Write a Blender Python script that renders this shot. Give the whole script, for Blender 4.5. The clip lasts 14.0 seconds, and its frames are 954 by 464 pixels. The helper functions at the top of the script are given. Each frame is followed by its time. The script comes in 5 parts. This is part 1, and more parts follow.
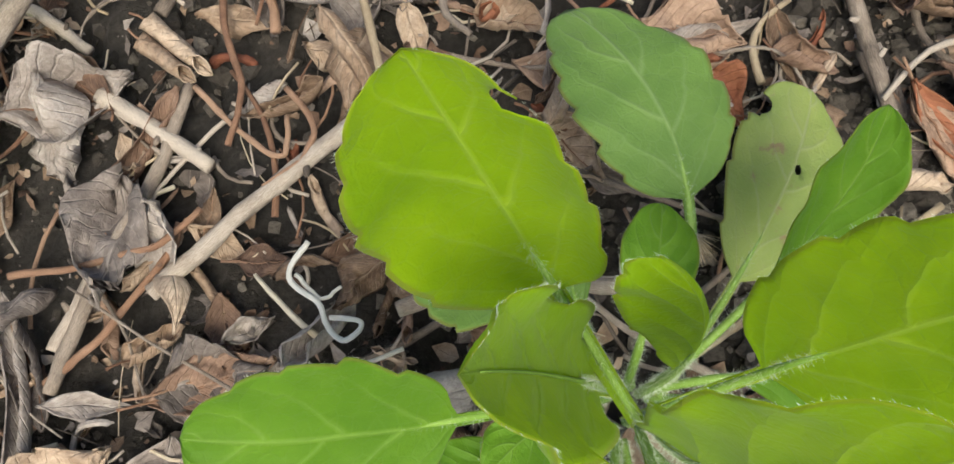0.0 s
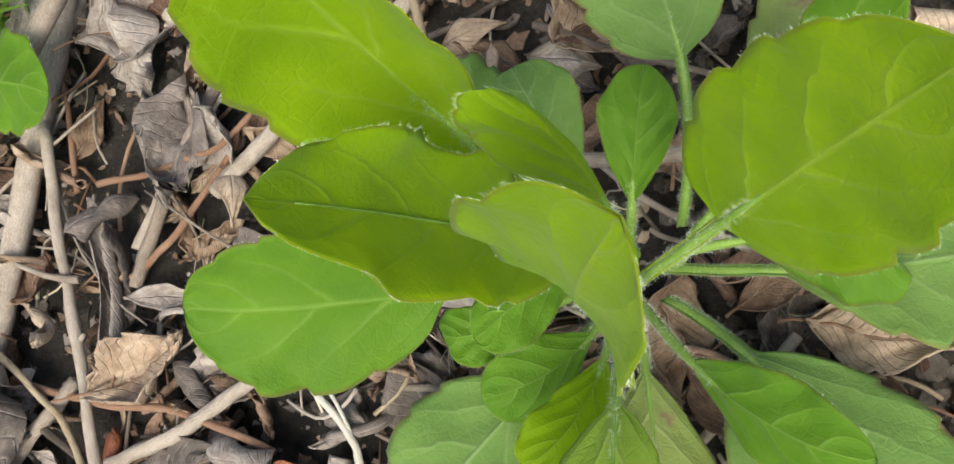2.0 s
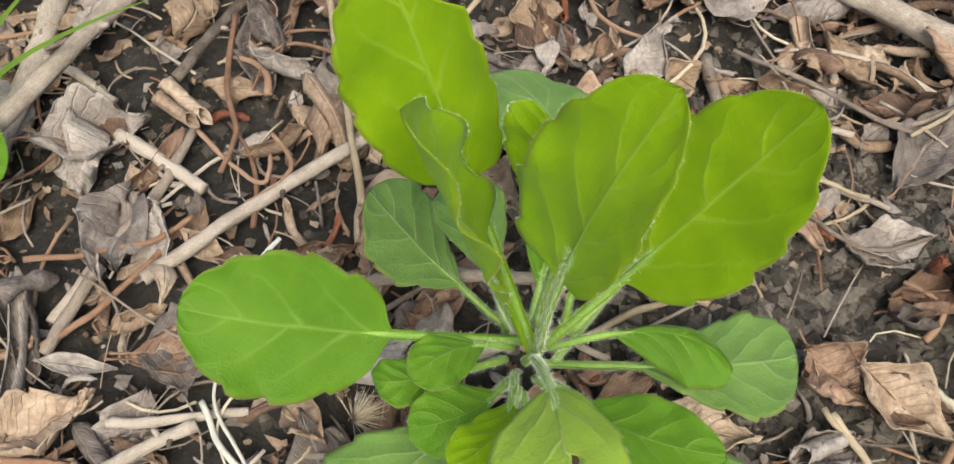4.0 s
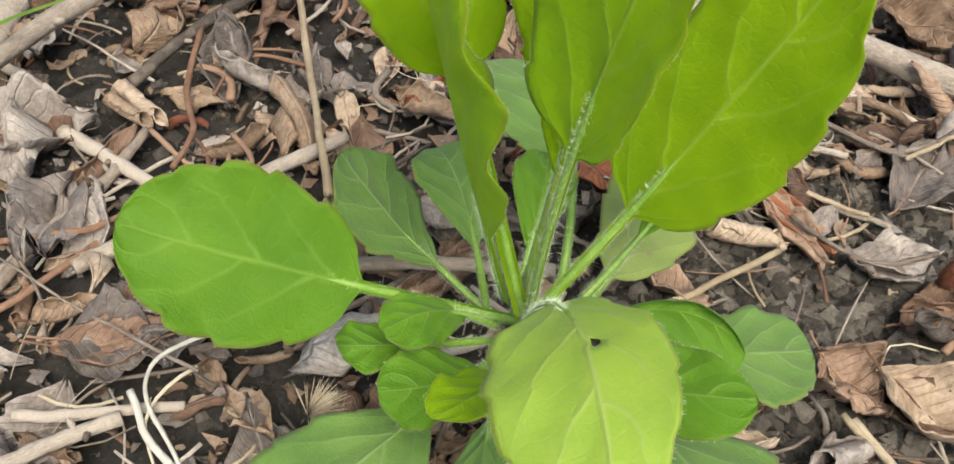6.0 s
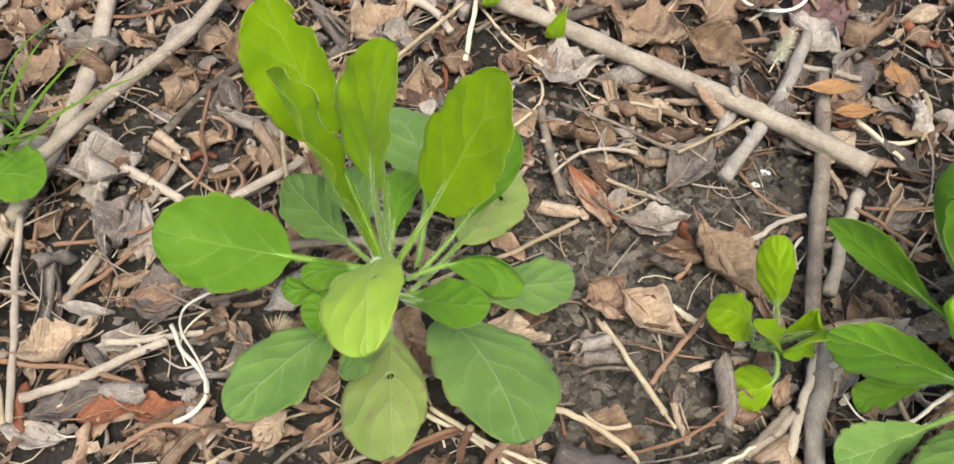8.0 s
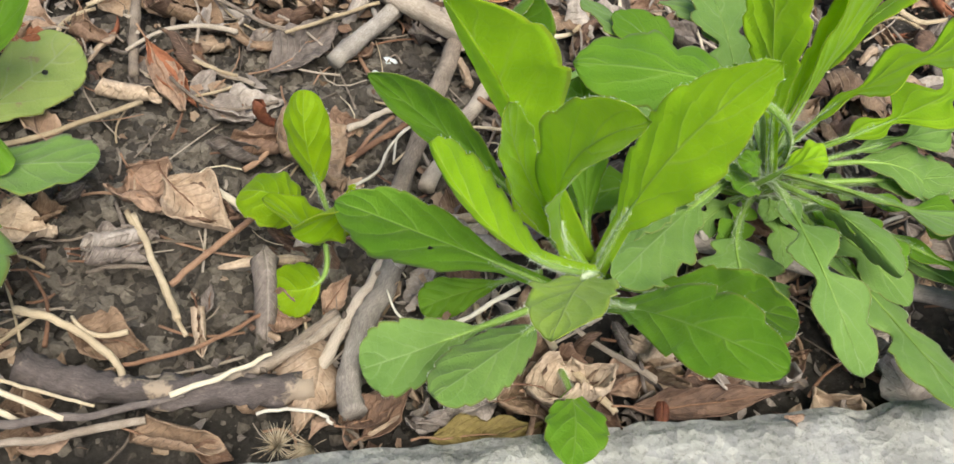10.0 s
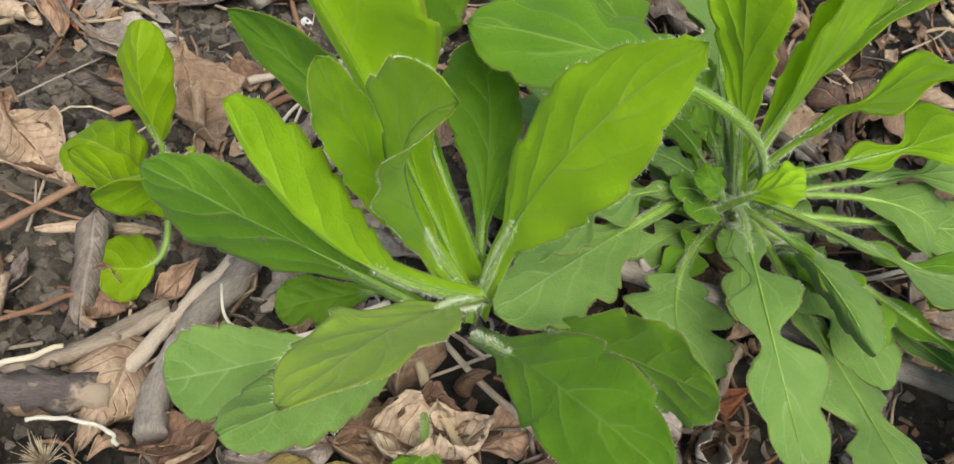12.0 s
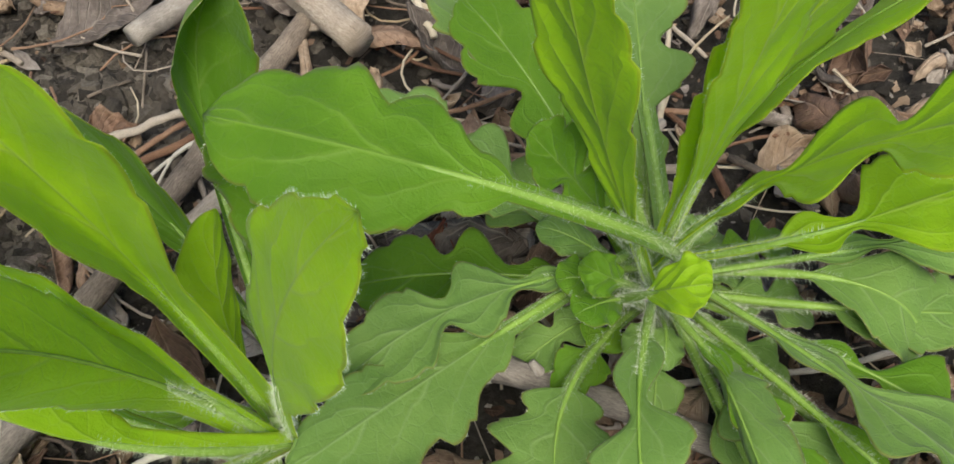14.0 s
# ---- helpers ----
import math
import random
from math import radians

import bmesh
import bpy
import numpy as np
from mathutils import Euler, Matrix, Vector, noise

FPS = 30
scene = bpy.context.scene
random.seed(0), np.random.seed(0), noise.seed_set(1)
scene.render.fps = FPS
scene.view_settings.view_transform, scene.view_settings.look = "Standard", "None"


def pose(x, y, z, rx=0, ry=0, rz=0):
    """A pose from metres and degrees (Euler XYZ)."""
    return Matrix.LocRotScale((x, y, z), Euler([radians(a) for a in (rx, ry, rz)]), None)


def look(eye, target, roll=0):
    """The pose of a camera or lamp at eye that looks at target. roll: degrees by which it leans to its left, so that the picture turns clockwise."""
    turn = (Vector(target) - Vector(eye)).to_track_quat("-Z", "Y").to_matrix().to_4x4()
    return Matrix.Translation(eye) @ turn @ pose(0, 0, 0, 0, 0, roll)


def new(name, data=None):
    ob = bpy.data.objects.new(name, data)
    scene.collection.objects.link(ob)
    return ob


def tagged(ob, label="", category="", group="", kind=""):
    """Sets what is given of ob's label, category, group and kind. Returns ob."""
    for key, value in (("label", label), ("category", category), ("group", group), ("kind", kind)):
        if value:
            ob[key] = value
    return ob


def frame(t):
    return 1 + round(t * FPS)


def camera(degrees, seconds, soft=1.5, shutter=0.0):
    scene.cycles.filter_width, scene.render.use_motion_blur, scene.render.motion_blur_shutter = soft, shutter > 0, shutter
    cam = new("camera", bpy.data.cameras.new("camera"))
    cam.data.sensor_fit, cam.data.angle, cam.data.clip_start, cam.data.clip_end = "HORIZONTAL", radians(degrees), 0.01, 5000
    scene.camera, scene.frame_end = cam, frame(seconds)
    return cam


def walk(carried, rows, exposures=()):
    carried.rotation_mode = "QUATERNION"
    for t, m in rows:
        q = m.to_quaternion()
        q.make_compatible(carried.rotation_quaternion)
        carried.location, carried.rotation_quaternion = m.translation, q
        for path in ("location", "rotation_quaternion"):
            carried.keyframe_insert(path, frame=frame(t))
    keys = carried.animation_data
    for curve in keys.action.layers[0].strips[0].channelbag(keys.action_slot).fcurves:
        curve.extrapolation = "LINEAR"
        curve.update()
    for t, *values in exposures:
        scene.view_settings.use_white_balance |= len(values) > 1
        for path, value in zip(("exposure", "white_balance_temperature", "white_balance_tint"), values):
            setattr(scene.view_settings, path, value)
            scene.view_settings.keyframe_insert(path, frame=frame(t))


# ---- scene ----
cam = camera(53.5, 14.0)
PATH = [
    (0, (0.01, 0.011, 0.32), (-0.131, 0.436, -1.63), -17.9),
    (0.5, (0.028, 0.012, 0.316), (-0.315, 0.36, -1.623), -44.6),
    (1, (0.055, 0.014, 0.319), (-0.398, 0.326, -1.604), -56.0),
    (1.5, (0.065, 0.004, 0.319), (-0.476, 0.291, -1.585), -62.5),
    (2, (0.067, -0.003, 0.313), (-0.485, 0.259, -1.591), -65.6),
    (2.5, (0.063, -0.02, 0.332), (-0.374, 0.329, -1.588), -52.7),
    (3, (0.047, -0.035, 0.349), (-0.202, 0.455, -1.574), -28.3),
    (3.5, (0.038, -0.062, 0.368), (-0.057, 0.68, -1.487), -5.6),
    (3.7, (0.027, -0.077, 0.37), (-0.044, 0.734, -1.456), -2.5),
    (5.8, (0.011, -0.135, 0.298), (0.068, 1.082, -1.287), 6.9),
    (6, (0.013, -0.141, 0.296), (0.061, 1.094, -1.277), 6.2),
    (6.5, (0.044, -0.17, 0.303), (0.081, 1.104, -1.239), 5.0),
    (7, (0.073, -0.209, 0.373), (0.086, 1.058, -1.174), 3.4),
    (7.5, (0.06, -0.248, 0.477), (-0.076, 0.954, -1.116), -3.4),
    (8, (0.102, -0.259, 0.468), (0.023, 0.92, -1.146), -1.8),
    (8.5, (0.16, -0.261, 0.407), (0.192, 0.934, -1.196), 1.9),
    (9, (0.203, -0.256, 0.375), (0.353, 0.942, -1.219), 5.6),
    (9.2, (0.22, -0.255, 0.366), (0.391, 0.947, -1.223), 5.8),
    (11.3, (0.32, -0.217, 0.358), (0.48, 0.929, -1.272), 13.9),
    (11.5, (0.329, -0.21, 0.345), (0.488, 0.949, -1.277), 13.9),
    (12, (0.332, -0.191, 0.307), (0.408, 0.953, -1.332), 12.2),
    (12.5, (0.327, -0.17, 0.295), (0.368, 0.916, -1.384), 12.3),
    (13, (0.346, -0.155, 0.292), (0.354, 0.914, -1.399), 10.7),
    (13.5, (0.371, -0.135, 0.28), (0.32, 0.924, -1.416), 6.8),
    (14, (0.403, -0.11, 0.282), (0.259, 0.919, -1.427), 0.2),
]
walk(cam, [(t, look(eye, target, roll)) for t, eye, target, roll in PATH], [(0, 0.18, 6600, 3), (3.5, 0.26, 6600, 3), (6, 0.32, 6600, 3), (9, 0.38, 6600, 3), (11.5, 0.14, 6600, 3), (14, -0.03, 6600, 3)])

# ---- light ----
world = bpy.data.worlds.new("sky")
scene.world = world
world.use_nodes = True
wn = world.node_tree.nodes
sky = wn.new("ShaderNodeTexSky")
sky.sky_type, sky.sun_disc = "NISHITA", False
sky.sun_elevation, sky.sun_rotation = radians(63), radians(166)
sky.air_density, sky.dust_density, sky.ozone_density = 1.0, 4.0, 1.0
world.node_tree.links.new(sky.outputs[0], wn["Background"].inputs[0])
wn["Background"].inputs[1].default_value = 0.165
sun = new("sun", bpy.data.lights.new("sun", "SUN"))
sun.data.energy, sun.data.angle, sun.data.color = 3.8, radians(34), (1.0, 0.94, 0.85)
sun.matrix_world = look((0.3, -0.75, 1.6), (0.1, 0.05, 0))


# ---- materials ----
def material(name, rough=0.6):
    m = bpy.data.materials.new(name)
    m.use_nodes = True
    b = m.node_tree.nodes["Principled BSDF"]
    b.inputs["Roughness"].default_value = rough
    return m, m.node_tree, b


def node(tree, kind, **put):
    n = tree.nodes.new(kind)
    for k, v in put.items():
        n.inputs[k.replace("_", " ")].default_value = v
    return n


def ramp(tree, fac, stops):
    r = tree.nodes.new("ShaderNodeValToRGB")
    el = r.color_ramp.elements
    while len(el) < len(stops):
        el.new(0.5)
    for e, (p, c) in zip(el, stops):
        e.position, e.color = p, (*c, 1)
    tree.links.new(fac, r.inputs[0])
    return r.outputs[0]


def maths(tree, op, a, b=None):
    n = tree.nodes.new("ShaderNodeMath")
    n.operation = op
    for i, v in enumerate((a, b)):
        if v is None:
            continue
        if isinstance(v, (int, float)):
            n.inputs[i].default_value = v
        else:
            tree.links.new(v, n.inputs[i])
    return n.outputs[0]


def mixed(tree, fac, a, b, blend="MIX"):
    n = tree.nodes.new("ShaderNodeMix")
    n.data_type, n.blend_type = "RGBA", blend
    for i, v in ((0, fac), (6, a), (7, b)):
        if isinstance(v, tuple):
            n.inputs[i].default_value = (*v, 1)
        elif isinstance(v, (int, float)):
            n.inputs[i].default_value = v
        else:
            tree.links.new(v, n.inputs[i])
    return n.outputs[2]


def noise_of(tree, scale, detail=5, rough=0.6, vector=None):
    n = node(tree, "ShaderNodeTexNoise", Scale=scale, Detail=detail, Roughness=rough)
    if vector is not None:
        tree.links.new(vector, n.inputs["Vector"])
    return n.outputs[0]


def bump(tree, bsdf, height, strength, dist):
    n = node(tree, "ShaderNodeBump", Strength=strength, Distance=dist)
    tree.links.new(height, n.inputs["Height"])
    tree.links.new(n.outputs[0], bsdf.inputs["Normal"])
    return n


def leaf_material(name, dark, light, vein, glow, through_share=0.4, stain=None):
    """Green blade: pale pinnate veins by the blade's own map, mottling, and light that shines through."""
    m, t, b = material(name, 0.58)
    ln = t.links.new
    uv = t.nodes.new("ShaderNodeUVMap")
    sep = t.nodes.new("ShaderNodeSeparateXYZ")
    ln(uv.outputs[0], sep.inputs[0])
    u, v = sep.outputs[0], maths(t, "SUBTRACT", maths(t, "MULTIPLY", sep.outputs[1], 2.0), 1.0)
    av = maths(t, "ABSOLUTE", v)
    info = t.nodes.new("ShaderNodeObjectInfo")
    coord = t.nodes.new("ShaderNodeTexCoord")
    wob = noise_of(t, 60, 2, 0.5, coord.outputs["Object"])
    slant = maths(t, "ADD", maths(t, "SUBTRACT", u, maths(t, "MULTIPLY", maths(t, "POWER", av, 1.35), 0.3)), maths(t, "MULTIPLY", wob, 0.07))
    side = maths(t, "MULTIPLY", maths(t, "GREATER_THAN", v, 0.0), 0.045)
    wave = maths(t, "FRACT", maths(t, "MULTIPLY", maths(t, "ADD", slant, side), 5.5))
    dist = maths(t, "ABSOLUTE", maths(t, "SUBTRACT", wave, 0.5))
    lat = maths(t, "SUBTRACT", 1.0, maths(t, "MULTIPLY", dist, 12.0))
    lat = maths(t, "MULTIPLY", maths(t, "MAXIMUM", lat, 0.0), maths(t, "SUBTRACT", 0.95, av))
    mid = maths(t, "MAXIMUM", maths(t, "SUBTRACT", 1.0, maths(t, "MULTIPLY", av, 22.0)), 0.0)
    net = t.nodes.new("ShaderNodeTexVoronoi")
    net.feature = "DISTANCE_TO_EDGE"
    net.inputs["Scale"].default_value = 190
    patch = ramp(t, noise_of(t, 55, 3, 0.5, coord.outputs["Object"]), [(0.3, (0.84, 0.88, 0.84)), (0.68, (1.07, 1.04, 1.0))])
    ln(coord.outputs["Object"], net.inputs["Vector"])
    fine = maths(t, "MAXIMUM", maths(t, "SUBTRACT", 0.16, maths(t, "MULTIPLY", net.outputs[0], 2.4)), 0.0)
    veins = maths(t, "MINIMUM", maths(t, "ADD", maths(t, "MAXIMUM", mid, maths(t, "MULTIPLY", lat, 0.75)), fine), 1.0)
    big = noise_of(t, 45, 4, 0.6, coord.outputs["Object"])
    tone = ramp(t, big, [(0.3, dark), (0.72, light)])
    tone = mixed(t, maths(t, "MULTIPLY", info.outputs["Random"], 0.45), tone, light)
    tone = mixed(t, 1.0, tone, patch, "MULTIPLY")
    col = mixed(t, maths(t, "MULTIPLY", veins, 0.85), tone, vein)
    shade = maths(t, "MULTIPLY", maths(t, "POWER", maths(t, "MINIMUM", maths(t, "MULTIPLY", dist, 2.0), 1.0), 1.5), 0.22)
    col = mixed(t, shade, col, dark)
    if stain:
        spots = noise_of(t, 120, 4, 0.7, coord.outputs["Object"])
        col = mixed(t, ramp(t, spots, [(0.6, (0, 0, 0)), (0.68, (1, 1, 1))]), col, stain)
    rim = maths(t, "MULTIPLY", maths(t, "GREATER_THAN", av, 0.965), 0.55)
    col = mixed(t, rim, col, (0.2, 0.15, 0.04))
    ln(col, b.inputs["Base Color"])
    b.inputs["Specular IOR Level"].default_value = 0.22
    b.inputs["Sheen Weight"].default_value, b.inputs["Sheen Roughness"].default_value = 0.12, 0.5
    grain = noise_of(t, 900, 3, 0.6, coord.outputs["Object"])
    pads = maths(t, "MULTIPLY", maths(t, "POWER", maths(t, "MINIMUM", maths(t, "MULTIPLY", dist, 2.0), 1.0), 0.6), maths(t, "MINIMUM", maths(t, "MULTIPLY", av, 4.0), 1.0))
    height = maths(t, "ADD", maths(t, "MULTIPLY", veins, -0.5), maths(t, "MULTIPLY", grain, 0.35))
    height = maths(t, "ADD", height, maths(t, "ADD", maths(t, "MULTIPLY", pads, 0.35), maths(t, "MULTIPLY", noise_of(t, 130, 2, 0.5, coord.outputs["Object"]), 0.9)))
    bp = bump(t, b, height, 0.5, 0.0016)
    tr = t.nodes.new("ShaderNodeBsdfTranslucent")
    ln(mixed(t, maths(t, "MULTIPLY", veins, 0.75), mixed(t, 1.0, glow, patch, "MULTIPLY"), vein), tr.inputs[0])
    ln(bp.outputs[0], tr.inputs["Normal"])
    mix = t.nodes.new("ShaderNodeMixShader")
    mix.inputs[0].default_value = through_share
    ln(b.outputs[0], mix.inputs[1])
    ln(tr.outputs[0], mix.inputs[2])
    ln(mix.outputs[0], t.nodes["Material Output"].inputs[0])
    return m


GREEN = leaf_material("fresh_green_leaf", (0.085, 0.2, 0.01), (0.145, 0.285, 0.02), (0.25, 0.41, 0.06), (0.34, 0.6, 0.006), 0.42)
BRIGHT = leaf_material("young_yellow_green_leaf", (0.17, 0.305, 0.003), (0.27, 0.42, 0.007), (0.44, 0.59, 0.06), (0.68, 0.82, 0.003), 0.58)
BLUISH = leaf_material("low_bluish_green_leaf", (0.125, 0.235, 0.05), (0.205, 0.335, 0.085), (0.3, 0.43, 0.15), (0.3, 0.5, 0.05), 0.34)
MID = leaf_material("mid_green_leaf", (0.235, 0.41, 0.014), (0.34, 0.53, 0.025), (0.48, 0.63, 0.1), (0.7, 0.9, 0.006), 0.56)
PALE_GREEN = leaf_material("pale_green_leaf", (0.29, 0.43, 0.055), (0.39, 0.52, 0.09), (0.5, 0.6, 0.17), (0.62, 0.8, 0.03), 0.45)
OLD = leaf_material("yellowing_leaf", (0.24, 0.33, 0.08), (0.37, 0.44, 0.15), (0.45, 0.5, 0.22), (0.5, 0.6, 0.1), 0.35, (0.3, 0.2, 0.13))


def stalk_material():
    m, t, b = material("green_stalk", 0.5)
    c = t.nodes.new("ShaderNodeTexCoord")
    t.links.new(ramp(t, noise_of(t, 90, 4, 0.6, c.outputs["Object"]), [(0.3, (0.14, 0.25, 0.028)), (0.7, (0.23, 0.36, 0.065))]), b.inputs["Base Color"])
    bump(t, b, noise_of(t, 700, 3, 0.6, c.outputs["Object"]), 0.3, 0.001)
    return m


STALK = stalk_material()


def hair_material():
    m, t, b = material("white_hair", 0.4)
    b.inputs["Base Color"].default_value = (0.72, 0.78, 0.6, 1)
    return m


HAIR = hair_material()


def soil_material():
    m, t, b = material("dry_grey_brown_soil", 0.95)
    c = t.nodes.new("ShaderNodeTexCoord").outputs["Object"]
    a = ramp(t, noise_of(t, 14, 6, 0.65, c), [(0.3, (0.03, 0.025, 0.021)), (0.5, (0.085, 0.072, 0.06)), (0.72, (0.2, 0.172, 0.145))])
    g = ramp(t, noise_of(t, 260, 5, 0.7, c), [(0.3, (0.45, 0.42, 0.4)), (0.7, (1.0, 1.0, 1.0))])
    t.links.new(mixed(t, 1.0, a, g, "MULTIPLY"), b.inputs["Base Color"])
    bump(t, b, maths(t, "ADD", noise_of(t, 180, 6, 0.75, c), noise_of(t, 700, 5, 0.75, c)), 1.0, 0.008)
    return m


SOIL = soil_material()


def crumb_material():
    m, t, b = material("grey_soil_crumb", 0.95)
    c = t.nodes.new("ShaderNodeTexCoord").outputs["Object"]
    geo = t.nodes.new("ShaderNodeNewGeometry")
    a = ramp(t, geo.outputs["Random Per Island"], [(0.0, (0.045, 0.037, 0.031)), (0.5, (0.13, 0.108, 0.088)), (1.0, (0.34, 0.295, 0.245))])
    g = ramp(t, noise_of(t, 500, 5, 0.7, c), [(0.3, (0.5, 0.48, 0.46)), (0.65, (1.0, 1.0, 1.0))])
    t.links.new(mixed(t, 1.0, a, g, "MULTIPLY"), b.inputs["Base Color"])
    bump(t, b, noise_of(t, 900, 6, 0.75, c), 1.0, 0.003)
    return m


CRUMB = crumb_material()


def dead_leaf_material(name, dark, mid, light):
    m, t, b = material(name, 0.75)
    ln = t.links.new
    c = t.nodes.new("ShaderNodeTexCoord").outputs["Object"]
    info = t.nodes.new("ShaderNodeObjectInfo")
    geo = t.nodes.new("ShaderNodeNewGeometry")
    rnd = maths(t, "FRACT", maths(t, "ADD", info.outputs["Random"], geo.outputs["Random Per Island"]))
    uv = t.nodes.new("ShaderNodeUVMap")
    sep = t.nodes.new("ShaderNodeSeparateXYZ")
    ln(uv.outputs[0], sep.inputs[0])
    v = maths(t, "ABSOLUTE", maths(t, "SUBTRACT", maths(t, "MULTIPLY", sep.outputs[1], 2.0), 1.0))
    wave = maths(t, "FRACT", maths(t, "MULTIPLY", maths(t, "SUBTRACT", sep.outputs[0], maths(t, "MULTIPLY", v, 0.3)), 11.0))
    lat = maths(t, "MAXIMUM", maths(t, "SUBTRACT", 1.0, maths(t, "MULTIPLY", maths(t, "ABSOLUTE", maths(t, "SUBTRACT", wave, 0.5)), 9.0)), 0.0)
    midrib = maths(t, "MAXIMUM", maths(t, "SUBTRACT", 1.0, maths(t, "MULTIPLY", v, 14.0)), 0.0)
    veins = maths(t, "MAXIMUM", midrib, maths(t, "MULTIPLY", lat, 0.6))
    n = noise_of(t, 90, 6, 0.7, c)
    tone = ramp(t, maths(t, "ADD", maths(t, "MULTIPLY", n, 0.9), maths(t, "MULTIPLY", maths(t, "SUBTRACT", rnd, 0.5), 0.5)), [(0.15, dark), (0.42, mid), (0.75, light)])
    tone = mixed(t, maths(t, "MULTIPLY", veins, 0.45), tone, light)
    speck = ramp(t, noise_of(t, 500, 4, 0.7, c), [(0.3, (0.55, 0.52, 0.5)), (0.6, (1, 1, 1))])
    ln(mixed(t, 0.7, tone, speck, "MULTIPLY"), b.inputs["Base Color"])
    bump(t, b, maths(t, "ADD", maths(t, "MULTIPLY", veins, 0.9), maths(t, "ADD", noise_of(t, 300, 5, 0.65, c), noise_of(t, 90, 3, 0.6, c))), 0.65, 0.0017)
    tr = t.nodes.new("ShaderNodeBsdfTranslucent")
    ln(tone, tr.inputs[0])
    mix = t.nodes.new("ShaderNodeMixShader")
    mix.inputs[0].default_value = 0.12
    ln(b.outputs[0], mix.inputs[1])
    ln(tr.outputs[0], mix.inputs[2])
    ln(mix.outputs[0], t.nodes["Material Output"].inputs[0])
    return m


TAN = dead_leaf_material("tan_dead_leaf", (0.12, 0.07, 0.042), (0.31, 0.208, 0.137), (0.57, 0.44, 0.33))
BROWN = dead_leaf_material("brown_dead_leaf", (0.07, 0.038, 0.026), (0.21, 0.124, 0.083), (0.47, 0.32, 0.23))
GREY = dead_leaf_material("grey_weathered_leaf", (0.085, 0.068, 0.06), (0.225, 0.184, 0.163), (0.52, 0.455, 0.41))
PURPLE = dead_leaf_material("dark_purple_leaf", (0.05, 0.022, 0.025), (0.12, 0.06, 0.06), (0.24, 0.14, 0.14))
OLIVE = dead_leaf_material("olive_brown_leaf", (0.1, 0.07, 0.02), (0.2, 0.15, 0.045), (0.32, 0.24, 0.09))
ORANGE = dead_leaf_material("orange_brown_leaf", (0.2, 0.085, 0.03), (0.34, 0.16, 0.06), (0.46, 0.25, 0.11))
RED = dead_leaf_material("rusty_red_leaf", (0.09, 0.025, 0.015), (0.22, 0.07, 0.035), (0.36, 0.14, 0.07))


def wood_material(name, dark, mid, light, peeled=None, cracks=0.5):
    m, t, b = material(name, 0.8)
    ln = t.links.new
    c = t.nodes.new("ShaderNodeUVMap").outputs[0]
    stretch = t.nodes.new("ShaderNodeMapping")
    stretch.inputs["Scale"].default_value = (1.5, 14, 1)
    ln(c, stretch.inputs[0])
    info = t.nodes.new("ShaderNodeObjectInfo")
    geo = t.nodes.new("ShaderNodeNewGeometry")
    rnd = maths(t, "FRACT", maths(t, "ADD", info.outputs["Random"], geo.outputs["Random Per Island"]))
    fib = noise_of(t, 3.0, 6, 0.7, stretch.outputs[0])
    obj = t.nodes.new("ShaderNodeTexCoord").outputs["Object"]
    blot = noise_of(t, 60, 5, 0.65, obj)
    s = maths(t, "ADD", maths(t, "ADD", maths(t, "MULTIPLY", fib, 0.45), maths(t, "MULTIPLY", blot, 0.45)), maths(t, "MULTIPLY", maths(t, "SUBTRACT", rnd, 0.4), 0.4))
    tone = ramp(t, s, [(0.26, dark), (0.45, mid), (0.66, light)])
    crack = ramp(t, noise_of(t, 8.0, 4, 0.75, stretch.outputs[0]), [(0.38, (0.25, 0.22, 0.2)), (0.5, (1, 1, 1))])
    tone = mixed(t, cracks, tone, crack, "MULTIPLY")
    if peeled:
        spots = noise_of(t, 45, 5, 0.6, obj)
        tone = mixed(t, ramp(t, spots, [(0.55, (0, 0, 0)), (0.6, (1, 1, 1))]), tone, peeled)
    ln(tone, b.inputs["Base Color"])
    bump(t, b, maths(t, "ADD", maths(t, "MULTIPLY", fib, 1.6), noise_of(t, 350, 6, 0.75, obj)), 0.6, 0.0016)
    return m


TWIG = wood_material("grey_brown_twig", (0.07, 0.053, 0.042), (0.29, 0.228, 0.18), (0.56, 0.475, 0.395))
RUST_TWIG = wood_material("reddish_stem", (0.13, 0.06, 0.035), (0.28, 0.15, 0.09), (0.42, 0.26, 0.17))
BARK = wood_material("dark_bark", (0.04, 0.032, 0.03), (0.12, 0.095, 0.09), (0.3, 0.25, 0.22), (0.34, 0.265, 0.2))
GREYWOOD = wood_material("silvery_grey_wood", (0.12, 0.1, 0.09), (0.3, 0.26, 0.23), (0.55, 0.5, 0.45))
PALE = wood_material("pale_dry_ribbon", (0.5, 0.44, 0.36), (0.72, 0.67, 0.58), (0.86, 0.82, 0.74), cracks=0.12)
STRAW = wood_material("bleached_straw", (0.36, 0.27, 0.17), (0.6, 0.48, 0.33), (0.78, 0.68, 0.52), cracks=0.15)


